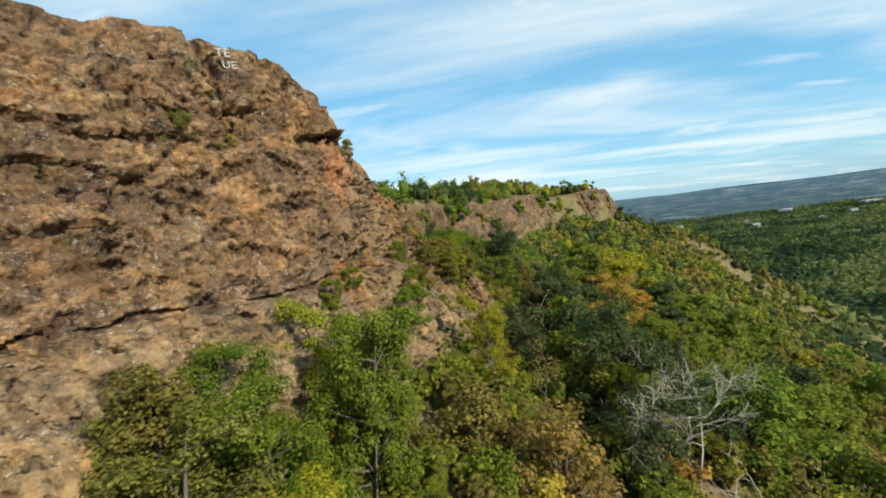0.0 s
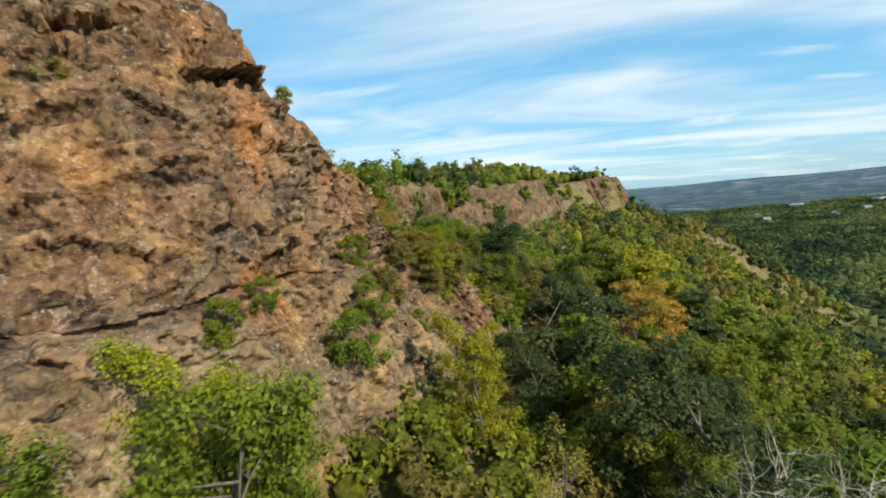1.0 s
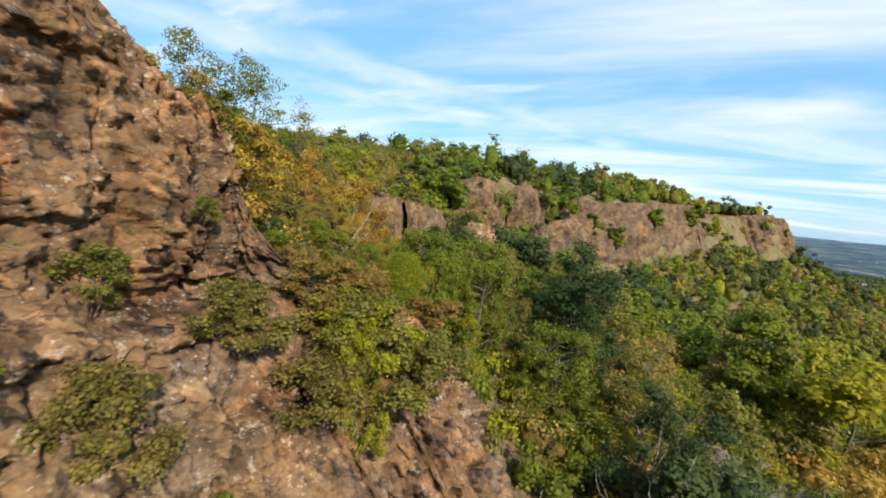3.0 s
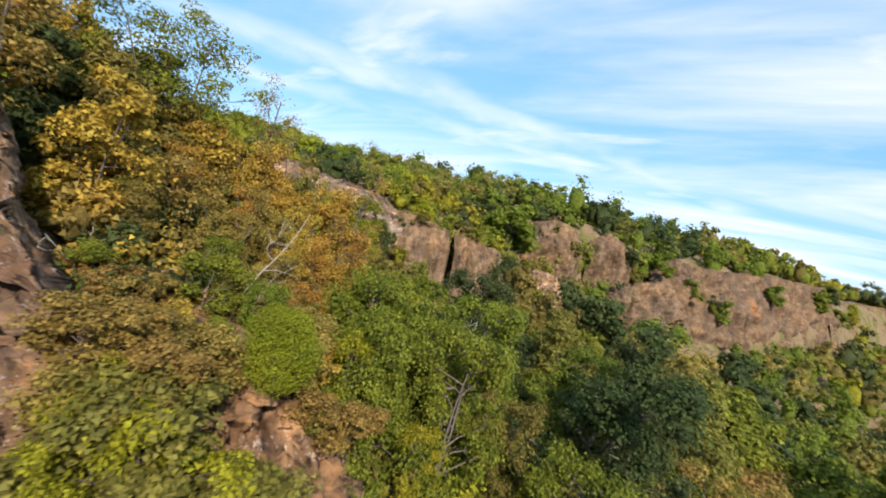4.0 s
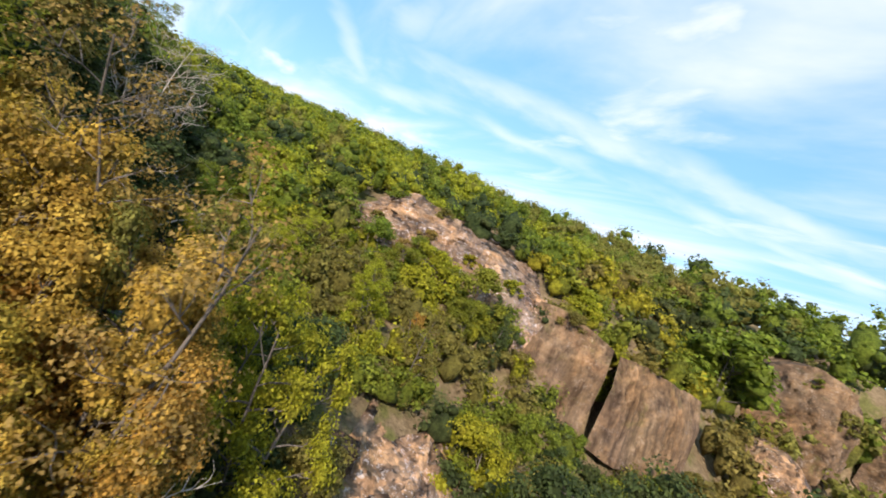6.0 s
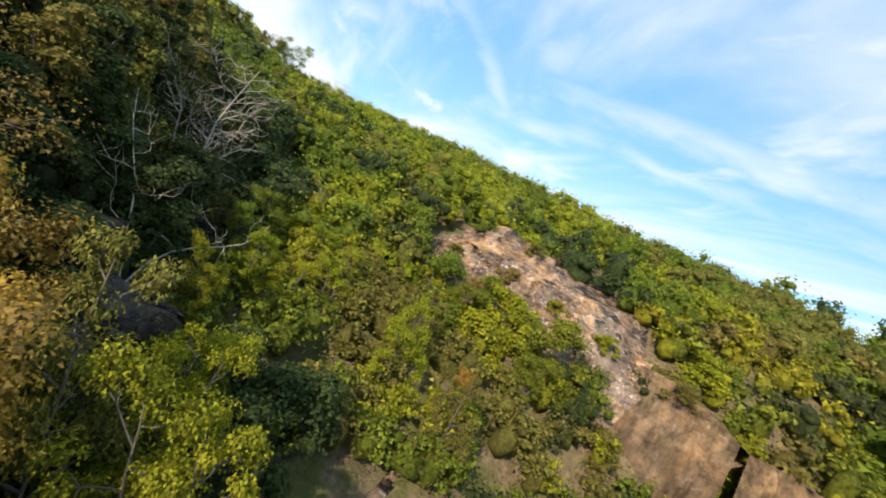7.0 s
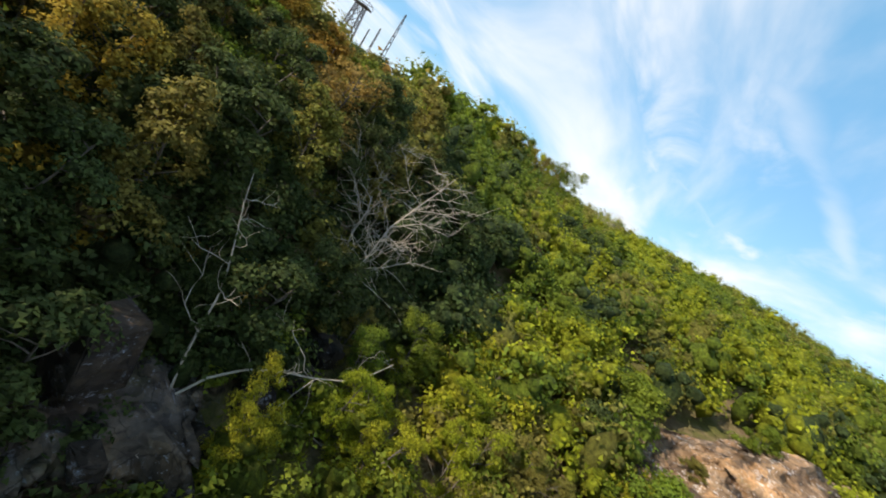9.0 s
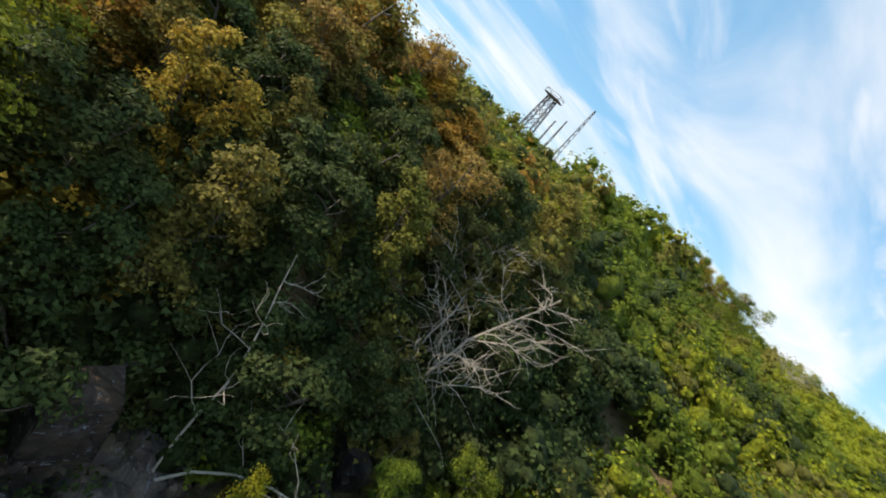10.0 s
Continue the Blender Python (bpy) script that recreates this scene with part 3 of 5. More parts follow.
    d = d + (0.20 * ov - 0.10 * jv) * (1 - col) + fine * 0.055 * o4 + 0.15 * wave_noise(x / 9, y / 9, z / 9, salt + 31, 2) + 0.012 * wave_noise(x / 0.9, y / 0.9, z / 0.9, salt + 33, 4, 0.75)
    d = rough * d * (1 - 0.45 * near_top) + bulge * swell + step_out * (1 - 0.6 * smooth01(station, 9.5, 11)) * (0.75 + 0.5 * wave_noise(h0 / 5, 0 * h0, 0 * h0, salt + 66, 2))
    for lo, hi, level, depth, reach in ledges:
        edge = level + 0.9 * wave_noise(s[:, None] / 3, 0 * s[:, None], 0 * s[:, None], salt + 40, 3)
        on = smooth01(station, lo, lo + 0.2) * (1 - smooth01(station, hi - 0.2, hi))
        on = on * (0.45 + 0.55 * smooth01(wave_noise(s[:, None] / 2.2, 0 * s[:, None] + level, 0 * s[:, None], salt + 47, 3), -0.3, 0.25))
        d = d - depth * on * np.where(z < edge, np.exp(-np.maximum(edge - z, 0) / reach), 0)
        d = d + 0.3 * depth * on * np.where(z >= edge, np.exp(-np.maximum(z - edge, 0) / reach), 0)
    for at, lo, hi, depth, width in clefts:
        line = (station - at) * (lengths[-1] / (len(base) - 1)) + 0.5 * wave_noise(z / 2.5, 0 * z, 0 * z, salt + 50, 3)
        d = d - depth * np.exp(-((line / width) ** 2)) * smooth01(z, lo, lo + 0.6) * (1 - smooth01(z, hi - 0.6, hi))
    for n in (0, 1):
        edge = smooth01(np.arange(len(s)), 0, fade_in / step)[:: (1, -1)[n]]
        d = d * edge[:, None]
    p = p + out[:, None] * d[..., None]
    p[..., 2] += rough * 0.35 * (0.8 * o1 + 0.35 * o2) * (0.35 + 0.65 * near_top)
    me = grid_mesh(name, p)
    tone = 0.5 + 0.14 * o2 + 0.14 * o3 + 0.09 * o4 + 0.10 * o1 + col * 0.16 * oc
    for at, level, radius in dark:
        away = np.hypot((station - at) * (lengths[-1] / (len(base) - 1)), (z - level) * 0.7) / radius
        tone = tone - 0.22 * (1 - smooth01(away + 0.3 * wave_noise(x / 1.6, y / 1.6, z / 1.6, salt + 63, 4), 0.6, 1.0))
    stain = 0 * z
    for at, level, radius in rust:
        away = np.hypot((station - at) * (lengths[-1] / (len(base) - 1)), (z - level) * 0.8) / radius
        stain = np.maximum(stain, 1 - smooth01(away + 0.45 * wave_noise(x / 1.6, y / 1.6, z / 1.6, salt + 60, 4), 0.55, 1.05))
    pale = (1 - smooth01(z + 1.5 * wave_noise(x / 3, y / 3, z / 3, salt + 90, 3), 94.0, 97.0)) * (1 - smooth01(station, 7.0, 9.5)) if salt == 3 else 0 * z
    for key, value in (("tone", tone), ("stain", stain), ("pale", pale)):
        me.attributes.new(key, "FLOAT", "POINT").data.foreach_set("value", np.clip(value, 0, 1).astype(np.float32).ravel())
    return me


# the tall buttress that the flight passes
CREST = [(-42, -2, 113), (-36, 9, 114.5), (-29, 21, 115.8), (-23, 28.5, 115.4), (-17.6, 32, 115.2), (-13.2, 35.6, 113.2), (-10.6, 37.4, 110.2), (-10.5, 41, 106.9), (-11, 46, 106.6), (-11.2, 48.2, 105.0), (-10.0, 48.9, 103.3), (-7.9, 49.3, 102.3), (-8.6, 51.3, 98.0), (-7.0, 55, 97.2), (-11, 58, 98)]
m1 = cliff_mesh(
    "cliff",
    [(-31, -6, 85), (-25, 3, 85), (-15, 15.5, 86), (-12.5, 22.5, 85.5), (-8, 29.5, 85.5), (-5.2, 34, 85.5), (-3.8, 37.5, 85.3), (-2.5, 41, 85), (-0.5, 45, 84.5), (1.5, 47, 84), (3, 49, 83.5), (3.8, 51, 83.5), (3.8, 53.5, 84), (3, 56.5, 85), (-6, 62, 90)],
    [(-38, -5, 97), (-32, 5, 97), (-23.5, 19.5, 96.8), (-18.5, 26, 96.8), (-13, 31.5, 96.8), (-9.6, 34.8, 97), (-8.6, 37, 97.1), (-8.1, 40.5, 97.1), (-7.7, 45, 97), (-7.3, 47.5, 97), (-7.2, 48.7, 97), (-7.3, 49.8, 97), (-3.6, 52.4, 96.1), (-3.1, 54.8, 95.7), (-9.5, 59.5, 94)],
    CREST,
    [(-52, 6, 102), (-46, 18, 102.4), (-39, 30.5, 102.8), (-32.5, 37.5, 103), (-27, 41, 102.6), (-22, 43.5, 101.6), (-18.5, 45, 100.8), (-16.5, 46, 100), (-15, 48, 97), (-14.5, 50, 96), (-13, 51.5, 95), (-11.5, 53, 93), (-11, 54, 92), (-11, 56, 90), (-12, 57, 90)],
    0.115, 1.0, 3,
    ledges=[(2.0, 6.8, 96.7, 0.9, 0.7), (4.8, 6.35, 107.3, 2.3, 1.2), (2.6, 3.7, 107.5, 1.3, 0.8), (3.9, 4.6, 109.5, 1.0, 0.7), (6.2, 8.6, 103.2, 0.6, 0.5), (9.3, 11.6, 97.0, 1.0, 0.8)],
    clefts=[(4.05, 107, 116, 1.1, 0.30), (9.75, 96.8, 103.5, 0.7, 0.25), (8.6, 85, 93, 0.7, 0.3), (7.5, 86, 95, 0.5, 0.25)], columns=1.0, bulge=0.7, apron=1.6, dark=[(10.3, 100, 3.6)],
    rust=[(5.75, 104.6, 2.8), (5.0, 96.2, 2.0), (7.4, 101, 1.8)])
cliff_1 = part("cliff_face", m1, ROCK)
tagged(cliff_1, "tall brown basalt cliff with rust-orange patches and ledges", "cliff", kind="structure")

# outcrops along the rim across the gully: base, crest and back lines
OUTCROPS = [
    ([(-36, 71.8, 99.6), (-31, 72.6, 98.8), (-27, 75.6, 98.8), (-24.2, 79.5, 98), (-21.8, 83, 97.5)], [(-38, 75.5, 101.8), (-35.6, 79, 104.2), (-32.5, 82.5, 103.7), (-27.5, 84.6, 102.2), (-23.2, 86.2, 100.8)], [(-41, 79, 102.4), (-38.4, 83, 104.2), (-35, 86.5, 104.0), (-29.4, 88.2, 102.9), (-25.4, 89, 101.5)], ROCK_PALE, 21, 0.75, "pale pink-grey rock slab sloping out of the brush"),
    ([(-22.4, 82.0, 95.0), (-20.4, 83.2, 93.8), (-18.6, 84.4, 94.0), (-17.3, 85.5, 94.5)], [(-23.6, 84.6, 100.9), (-22.2, 85.2, 101.1), (-20.2, 86.4, 100.8), (-18.6, 87.2, 100.3)], [(-26, 88, 99.8), (-25, 89, 100), (-23, 91, 99.8), (-21, 92, 99)], ROCK_SLAB, 22, 0.26, "rust-brown rock slab on the gully's rim"),
    ([(-16.8, 85.9, 94.5), (-15.7, 87.5, 94.0), (-15.0, 90.5, 93.8), (-15.0, 94.5, 93.8)], [(-18.3, 87.6, 100.1), (-17.8, 89, 100.1), (-17.0, 92.5, 99.7), (-16.8, 96.5, 99.0)], [(-21, 92, 98.8), (-20.5, 94, 98.8), (-20, 97, 98.2), (-19.5, 100, 97.5)], ROCK_SLAB, 23, 0.26, "brown rock slab split off by a dark crack"),
    ([(-20.5, 111.3, 97), (-16.5, 111.8, 95.5), (-13.3, 113.4, 95), (-13.2, 117.0, 96)], [(-20.6, 114, 104.2), (-17.3, 114.4, 105.0), (-14.3, 115.2, 104.4), (-13.9, 118.2, 103.6)], [(-24, 119, 104.5), (-21, 120, 105), (-17, 121, 104.5), (-15.5, 122, 103.5)], ROCK_RED, 24, 0.6, "tall grey-brown rock pillar on the rim"),
    ([(-12.6, 118.9, 97), (-10.5, 119.0, 95.5), (-7.8, 120.2, 95.5), (-6.6, 123, 96)], [(-13.0, 120.0, 104.0), (-10.8, 120.7, 104.9), (-8.7, 121.6, 104.2), (-7.6, 124, 102.6)], [(-14.5, 127, 103.5), (-13, 127.5, 104), (-11, 128, 103.5), (-10, 129, 102.5)], ROCK_RED, 25, 0.5, "rounded rock pillar beside a dark cleft"),
    ([(-15.9, 101.8, 90.5), (-13.8, 102.3, 90.5), (-11.4, 103.2, 91), (-10.0, 105, 92)], [(-16.0, 103.9, 96), (-14.6, 104.1, 97.4), (-12.4, 104.9, 97.5), (-10.8, 105.8, 95.2)], [(-18, 108, 97), (-17, 109, 98), (-15, 110, 97.5), (-13, 111, 96)], ROCK_PALE, 28, 0.7, "jutting rock block below the rim"),
    ([(-9.8, 113.3, 90.5), (-6, 114.8, 90), (-1.5, 118.8, 89.5), (2, 124, 89.5)], [(-9.2, 116.6, 95.6), (-6, 118, 97.8), (-2, 122, 98.8), (0.6, 126.4, 98.4)], [(-11, 122, 97), (-8, 124, 98), (-4, 128, 99), (-2, 131, 98.5)], ROCK_RED, 31, 1.4, "dark grey broken ledge below the pillars"),
    ([(-4.5, 126.6, 92), (0.7, 129.6, 91), (8.7, 141.6, 90.5), (16.2, 154.6, 89.5), (27.4, 175.4, 89)], [(-5, 129.5, 102.6), (-1.5, 132, 103.2), (6.4, 145, 103.2), (13.3, 158, 104.3), (24.3, 178.5, 106.2)], [(-9, 135, 102.5), (-6, 139, 103), (1, 152, 103), (8, 165, 104.2), (19, 186, 106)], ROCK_RED, 26, 1.3, "long red-brown cliff band below the wooded rim"),
    ([(29, 180, 91), (35, 200, 90), (43, 224, 90), (49, 242, 88), (57, 251, 88), (69, 256, 86), (80, 266, 84), (78, 280, 84)], [(24.6, 182, 104.5), (29, 202, 103.8), (36.5, 226, 104), (43, 245, 103.8), (51.5, 254, 104.6), (63.5, 261, 106.4), (72.5, 270, 105.6), (70, 282, 103)], [(17, 188, 104), (22, 208, 103.4), (29, 232, 103.4), (36, 252, 103.2), (42, 262, 103.2), (53, 271, 104.6), (62, 280, 104.4), (61, 288, 101)], ROCK_RED, 27, 1.5, "red-brown cliff band ending in a bluff"),
    ([(-13.6, 64.6, 91.0), (-10.6, 66.2, 90.7), (-8.4, 68.8, 90.5), (-8.2, 72.4, 91)], [(-17.4, 68.0, 94.6), (-15.0, 69.4, 94.0), (-12.8, 71.6, 93.4), (-12.6, 74.4, 93.0)], [(-21.5, 71.5, 96.0), (-20, 73.5, 95.4), (-18.5, 75.5, 94.8), (-18.5, 77.5, 94.2)], ROCK_PALE, 29, 0.5, "low pale rock shelf in the gully bed"),
    ([(-24, 61.6, 97), (-19.8, 61.8, 96.6), (-16, 61.6, 95.8), (-12.5, 61, 94.6)], [(-23.4, 60.2, 98.0), (-19.8, 60.4, 98.0), (-16.8, 60.2, 97.6), (-13.5, 59.8, 96.4)], [(-23, 56.6, 99.6), (-19.8, 56.8, 99.2), (-16.8, 56.6, 98.4), (-13.5, 56.4, 97)], ROCK_DARK, 30, 1.0, "dark grey rock wall in the shade of the gully"),
]
for base, crest, back, mat, salt, rough, label in OUTCROPS:
    base, crest, back = (np.array(line, float) for line in (base, crest, back))
    keep = {21: 0.75, 22: 1.0, 23: 1.0, 29: 0.5, 30: 0.8}.get(salt, 0.92)
    for i in (0, -1):
        crest[i] = base[i] + (crest[i] - base[i]) * keep
        back[i] = base[i] + (back[i] - base[i]) * keep
    middle = 0.42 * base + 0.58 * crest + [0.4, -0.3, 0.6]
    fissures = [(1.3, 80, 120, 1.2, 0.35), (2.1, 80, 120, 0.9, 0.25), (3.4, 80, 120, 1.6, 0.6), (4.3, 80, 120, 2.0, 0.8), (5.6, 80, 120, 1.8, 0.7)] if salt in (26, 27, 31, 30) else []
    step = 0.13 if base[0][1] < 97 else (0.25 if salt in (24, 25, 28, 31) else 0.5)
    ob = part("rock_outcrop", cliff_mesh("rock_outcrop", base, middle, crest, back, step, rough, salt, columns=0.8, clefts=fissures, fine=0.3 if salt in (22, 23) else 1.0, rust=[(2.4, crest[2][2] - 5, 1.5)] if salt in (26, 27) else [], fade_in=0.6), mat)
    tagged(ob, label, "rock", kind="structure")

# ---- trees ----
def tubes(lines, sides=5):
    """Tapered limbs from lines of (points, radii), as vertices and quads."""
    verts, faces, n0 = [], [], 0
    ring = np.arange(sides) * 2 * math.pi / sides
    for points, radii in lines:
        p = np.array(points, float)
        tan = np.gradient(p, axis=0)
        tan /= np.linalg.norm(tan, axis=1, keepdims=True) + 1e-9
        ref = np.where(np.abs(tan[:, 2:]) > 0.9, [[1.0, 0, 0]], [[0, 0, 1.0]])
        a = np.cross(tan, ref)
        a /= np.linalg.norm(a, axis=1, keepdims=True) + 1e-9
        b = np.cross(tan, a)
        r = np.array(radii)[:, None, None]
        v = p[:, None] + r * (a[:, None] * np.cos(ring)[None, :, None] + b[:, None] * np.sin(ring)[None, :, None])
        verts.append(v.reshape(-1, 3))
        idx = np.arange(len(p) * sides).reshape(len(p), sides) + n0
        nxt = np.roll(idx, -1, 1)
        faces.append(np.stack([idx[:-1], nxt[:-1], nxt[1:], idx[1:]], -1).reshape(-1, 4))
        n0 += len(p) * sides
    return np.concatenate(verts), np.concatenate(faces)


def limb(rng, start, way, length, radius, bends=5, droop=0.0, wander=0.25):
    pts, p, w = [np.array(start, float)], np.array(start, float), np.array(way, float)
    w /= np.linalg.norm(w)
    for _ in range(bends):
        w = w + rng.normal(0, wander, 3) + [0, 0, -droop]
        w /= np.linalg.norm(w)
        p = p + w * length / bends
        pts.append(p.copy())
    return pts, np.linspace(radius, radius * 0.25, bends + 1)


def skeleton_of(rng, h, spread, stems, limbs, twigs, lean=0.0, low=0.2, thick=1.0, bends=3, crook=0.07):
    """Limbs of a tree of height h, and the twig ends where leaves grow."""
    lines, tips = [], []
    for s in range(stems):
        ang = rng.uniform(0, 6.283)
        tilt = lean + (0.18 if stems > 1 else 0.06)
        way = (tilt * math.cos(ang), tilt * math.sin(ang), 1)
        hh = h * rng.uniform(0.78, 0.95)
        trunk, rad = limb(rng, (0.12 * s * math.cos(ang), 0.12 * s * math.sin(ang), -0.5), way, hh + 0.5, 0.022 * thick * h / stems**0.5, 7, 0, crook)
        lines.append((trunk, rad))
        tips.append(trunk[-1])
        for i in range(limbs):
            f = low + (0.97 - low) * (i + rng.random()) / limbs
            k = f * 7
            j = min(int(k), 6)
            at = trunk[j] + (trunk[j + 1] - trunk[j]) * (k - j)
            a = rng.uniform(0, 6.283)
            reach = spread * (1.05 - 0.62 * f) * rng.uniform(0.6, 1.1)
            up = rng.uniform(0.25, 0.9)
            pts, r = limb(rng, at, (math.cos(a), math.sin(a), up), reach, 0.009 * thick * h * (1.1 - 0.7 * f), bends, 0.03, 0.2 if bends == 3 else 0.26)
            lines.append((pts, r))
            tips.append(pts[-1])
            for _ in range(twigs):
                q = pts[rng.integers(1, bends)]
                w = np.array(pts[-1]) - pts[0]
                w = w / np.linalg.norm(w) + rng.normal(0, 0.6, 3)
                tw, tr = limb(rng, q, w, reach * rng.uniform(0.3, 0.65), 0.0036 * thick * h, bends - 1, 0.02 if bends == 3 else -0.03, 0.25 if bends == 3 else 0.3)
                lines.append((tw, tr))
                tips.append(tw[-1])
    return lines, np.array(tips)


def leaves(rng, tips, per, radius, size, flat=0.75, corners=4):
    """Leaf blades in rounded clumps round the twig ends, thick outside and on top: bent four-cornered blades."""
    n = len(tips) * per
    centre = np.repeat(tips, per, 0)
    way = rng.normal(0, 1, (n, 3))
    way /= np.linalg.norm(way, axis=1, keepdims=True)
    way[:, 2] = np.where((way[:, 2] < -0.2) & (rng.random(n) < 0.6), -way[:, 2], way[:, 2])
    big = np.repeat(rng.uniform(0.6, 1.3, (len(tips), 1)), per, 0) * radius
    off = way * big * rng.uniform(0.35, 1.12, (n, 1)) ** 0.6 * np.array([1, 1, flat])
    c = centre + off
    nrm = way * 0.8 + rng.normal(0, 0.42, (n, 3)) + [0, 0, 0.5]
    nrm /= np.linalg.norm(nrm, axis=1, keepdims=True)
    a = np.cross(nrm, rng.normal(0, 1, (n, 3)))
    a /= np.linalg.norm(a, axis=1, keepdims=True) + 1e-6
    b = np.cross(nrm, a)
    s = size * rng.uniform(0.6, 1.4, (n, 1))
    bend = nrm * s * rng.uniform(-0.15, 0.3, (n, 1))
    if corners == 3:
        v = np.stack([c - a * s * 0.62 - b * s * 0.25, c + a * s * 0.62 - b * s * 0.2 + bend, c + b * s * 0.62], 1).reshape(-1, 3)
        return v, np.arange(n * 3).reshape(-1, 3)
    v = np.stack([c - a * s * 0.62, c - b * s * 0.40 + bend, c + a * s * 0.62, c + b * s * 0.40 + bend], 1).reshape(-1, 3)
    return v, np.arange(n * 4).reshape(-1, 4)


bm = bmesh.new()
bmesh.ops.create_icosphere(bm, subdivisions=1, radius=1.0)
LUMP_V = np.array([v.co[:] for v in bm.verts])
LUMP_F = np.array([[v.index for v in f.verts] for f in bm.faces])
bm.free()
bm = bmesh.new()
bmesh.ops.create_icosphere(bm, subdivisions=2, radius=1.0)
DOME_V = np.array([v.co[:] for v in bm.verts])
DOME_F = np.array([[v.index for v in f.verts] for f in bm.faces])
bm.free()


def lumps(rng, centres, radii, shape_v, shape_f, uneven=0.25):
    """Uneven rounded masses at the centres; radii is n x 3."""
    n, k = len(centres), len(shape_v)
    grow = rng.uniform(1 - uneven, 1 + uneven, (n, k, 1))
    v = np.asarray(centres)[:, None] + shape_v[None] * grow * np.asarray(radii)[:, None]
    f = shape_f[None] + (np.arange(n) * k)[:, None, None]
    return v.reshape(-1, 3), f.reshape(-1, 3)


def tree_template(name, seed, h, spread, leaf, per, radius, size, stems=1, limbs=9, twigs=2, low=0.2, bark=None, lean=0.0, label="", category="tree", thick=1.0, sides=4, core=0.62, corners=3):
    """A tree of trunk and crown, standing at the origin; copies are set out later."""
    rng = np.random.default_rng(seed)
    lines, tips = skeleton_of(rng, h, spread, stems, limbs, twigs, lean, low, thick, 3 if per else 6, 0.07 if per else 0.17)
    root = new(name)
    root.empty_display_size = 0.3
    if per:
        v, f = tubes(lines, sides)
        part("trunk", raw_mesh("trunk", v, f), bark or BARK, root, smooth=True)
    else:
        each = 1 + limbs * (1 + twigs)
        for k in range(stems):
            own = lines[k * each : (k + 1) * each]
            part("trunk", raw_mesh("trunk", *tubes(own[:1], 6)), bark, root, smooth=True)
            for i in range(limbs):
                part("branch", raw_mesh("branch", *tubes(own[1 + i * (1 + twigs) : 1 + (i + 1) * (1 + twigs)], sides)), bark, root, smooth=True)
    if per:
        keep = tips[tips[:, 2] > h * low * 0.6]
        v, f = leaves(rng, keep, per, radius, size, corners=corners)
        if core and corners == 3:
            inner = keep + [0, 0, -0.1 * radius]
            v2, f2 = lumps(rng, inner, np.full((len(keep), 3), radius * core) * [1, 1, 0.8], LUMP_V, LUMP_F)
            f = np.concatenate([f, f2 + len(v)])
            v = np.concatenate([v, v2])
            me = raw_mesh("crown", v, f)
            me.materials.append(LEAF[leaf]); me.materials.append(MASS[leaf])
            me.polygons.foreach_set("material_index", (np.arange(len(f)) >= len(f) - len(f2)).astype(np.int32))
        else:
            me = raw_mesh("crown", v, f)
        part("crown", me, LEAF[leaf], root)
    tagged(root, label, category)
    return root


NAMES = {
    "green": "leafy green broadleaf tree on the slope", "deep": "dark green broadleaf tree on the slope",
    "olive": "olive-green broadleaf tree, leaves thinning for autumn", "yellow": "yellow-green tree turning for autumn",
    "orange": "rust-orange autumn tree on the slope", "brown": "dry brown half-bare autumn tree",
}
TEMPLATES, DISTANT, FINE = {}, {}, {}
THIN = {"brown": 0.5, "orange": 0.9, "olive": 0.85}
for i, kind in enumerate(NAMES):
    thin = THIN.get(kind, 1)
    for j in range(2):
        # trees of the slope, and the same in coarser leaf for those further off
        TEMPLATES[kind, j] = tree_template("tree", 100 + 10 * i + j, 6.0, 2.6 + 0.4 * j, kind, int(115 * thin), 0.85, 0.21, stems=1 + j, limbs=(16, 9)[j], twigs=1, low=0.06, label=NAMES[kind], sides=3, core=0.5 * thin**2)
        DISTANT[kind, j] = tree_template("tree", 200 + 10 * i + j, 6.0, 2.7 + 0.4 * j, kind, int(75 * thin), 0.95, 0.28, stems=1 + j, limbs=(13, 7)[j], twigs=1, low=0.10, label=NAMES[kind], sides=3, core=0.6 * thin)
    # large and near trees, finest in leaf
    FINE[kind] = tree_template("tree", 300 + i, 7.0, 2.7, kind, int(110 * thin), 0.62, 0.155, stems=2, limbs=13, twigs=2, low=0.03, label=NAMES[kind], core=0.5 * thin**2, sides=3)
# the few that the flight passes close to
CLOSE = {kind: tree_template("tree", 350 + i, 7.0, 2.7, kind, 170, 0.54, 0.083, stems=2, limbs=14, twigs=2, low=0.03, label=NAMES[kind], core=0.4, sides=3) for i, kind in enumerate(("green", "orange", "olive", "yellow", "brown", "deep"))}
AIRY = tree_template("tree", 390, 7.0, 3.1, "green", 85, 0.50, 0.085, stems=2, limbs=11, twigs=4, low=0.42, label="airy half-bare green tree against the sky", core=0, thick=0.5, sides=4)
SAPLING = tree_template("sapling", 400, 4.0, 1.2, "brown", 40, 0.22, 0.03, limbs=12, twigs=4, low=0.35, label="thin sapling with a few russet leaves", core=0, thick=0.4)
DEAD = [tree_template("dead_tree", 410 + i, 6.5, 3.4, "brown", 0, 0, 0, stems=2, limbs=(16, 6)[i], twigs=(11, 4)[i], low=0.25, bark=DEADWOOD, lean=(0.1, 0.16)[i], thick=(0.45, 0.44)[i], sides=3, label="bare bleached dead tree among the brush", category="dead tree") for i in range(2)]
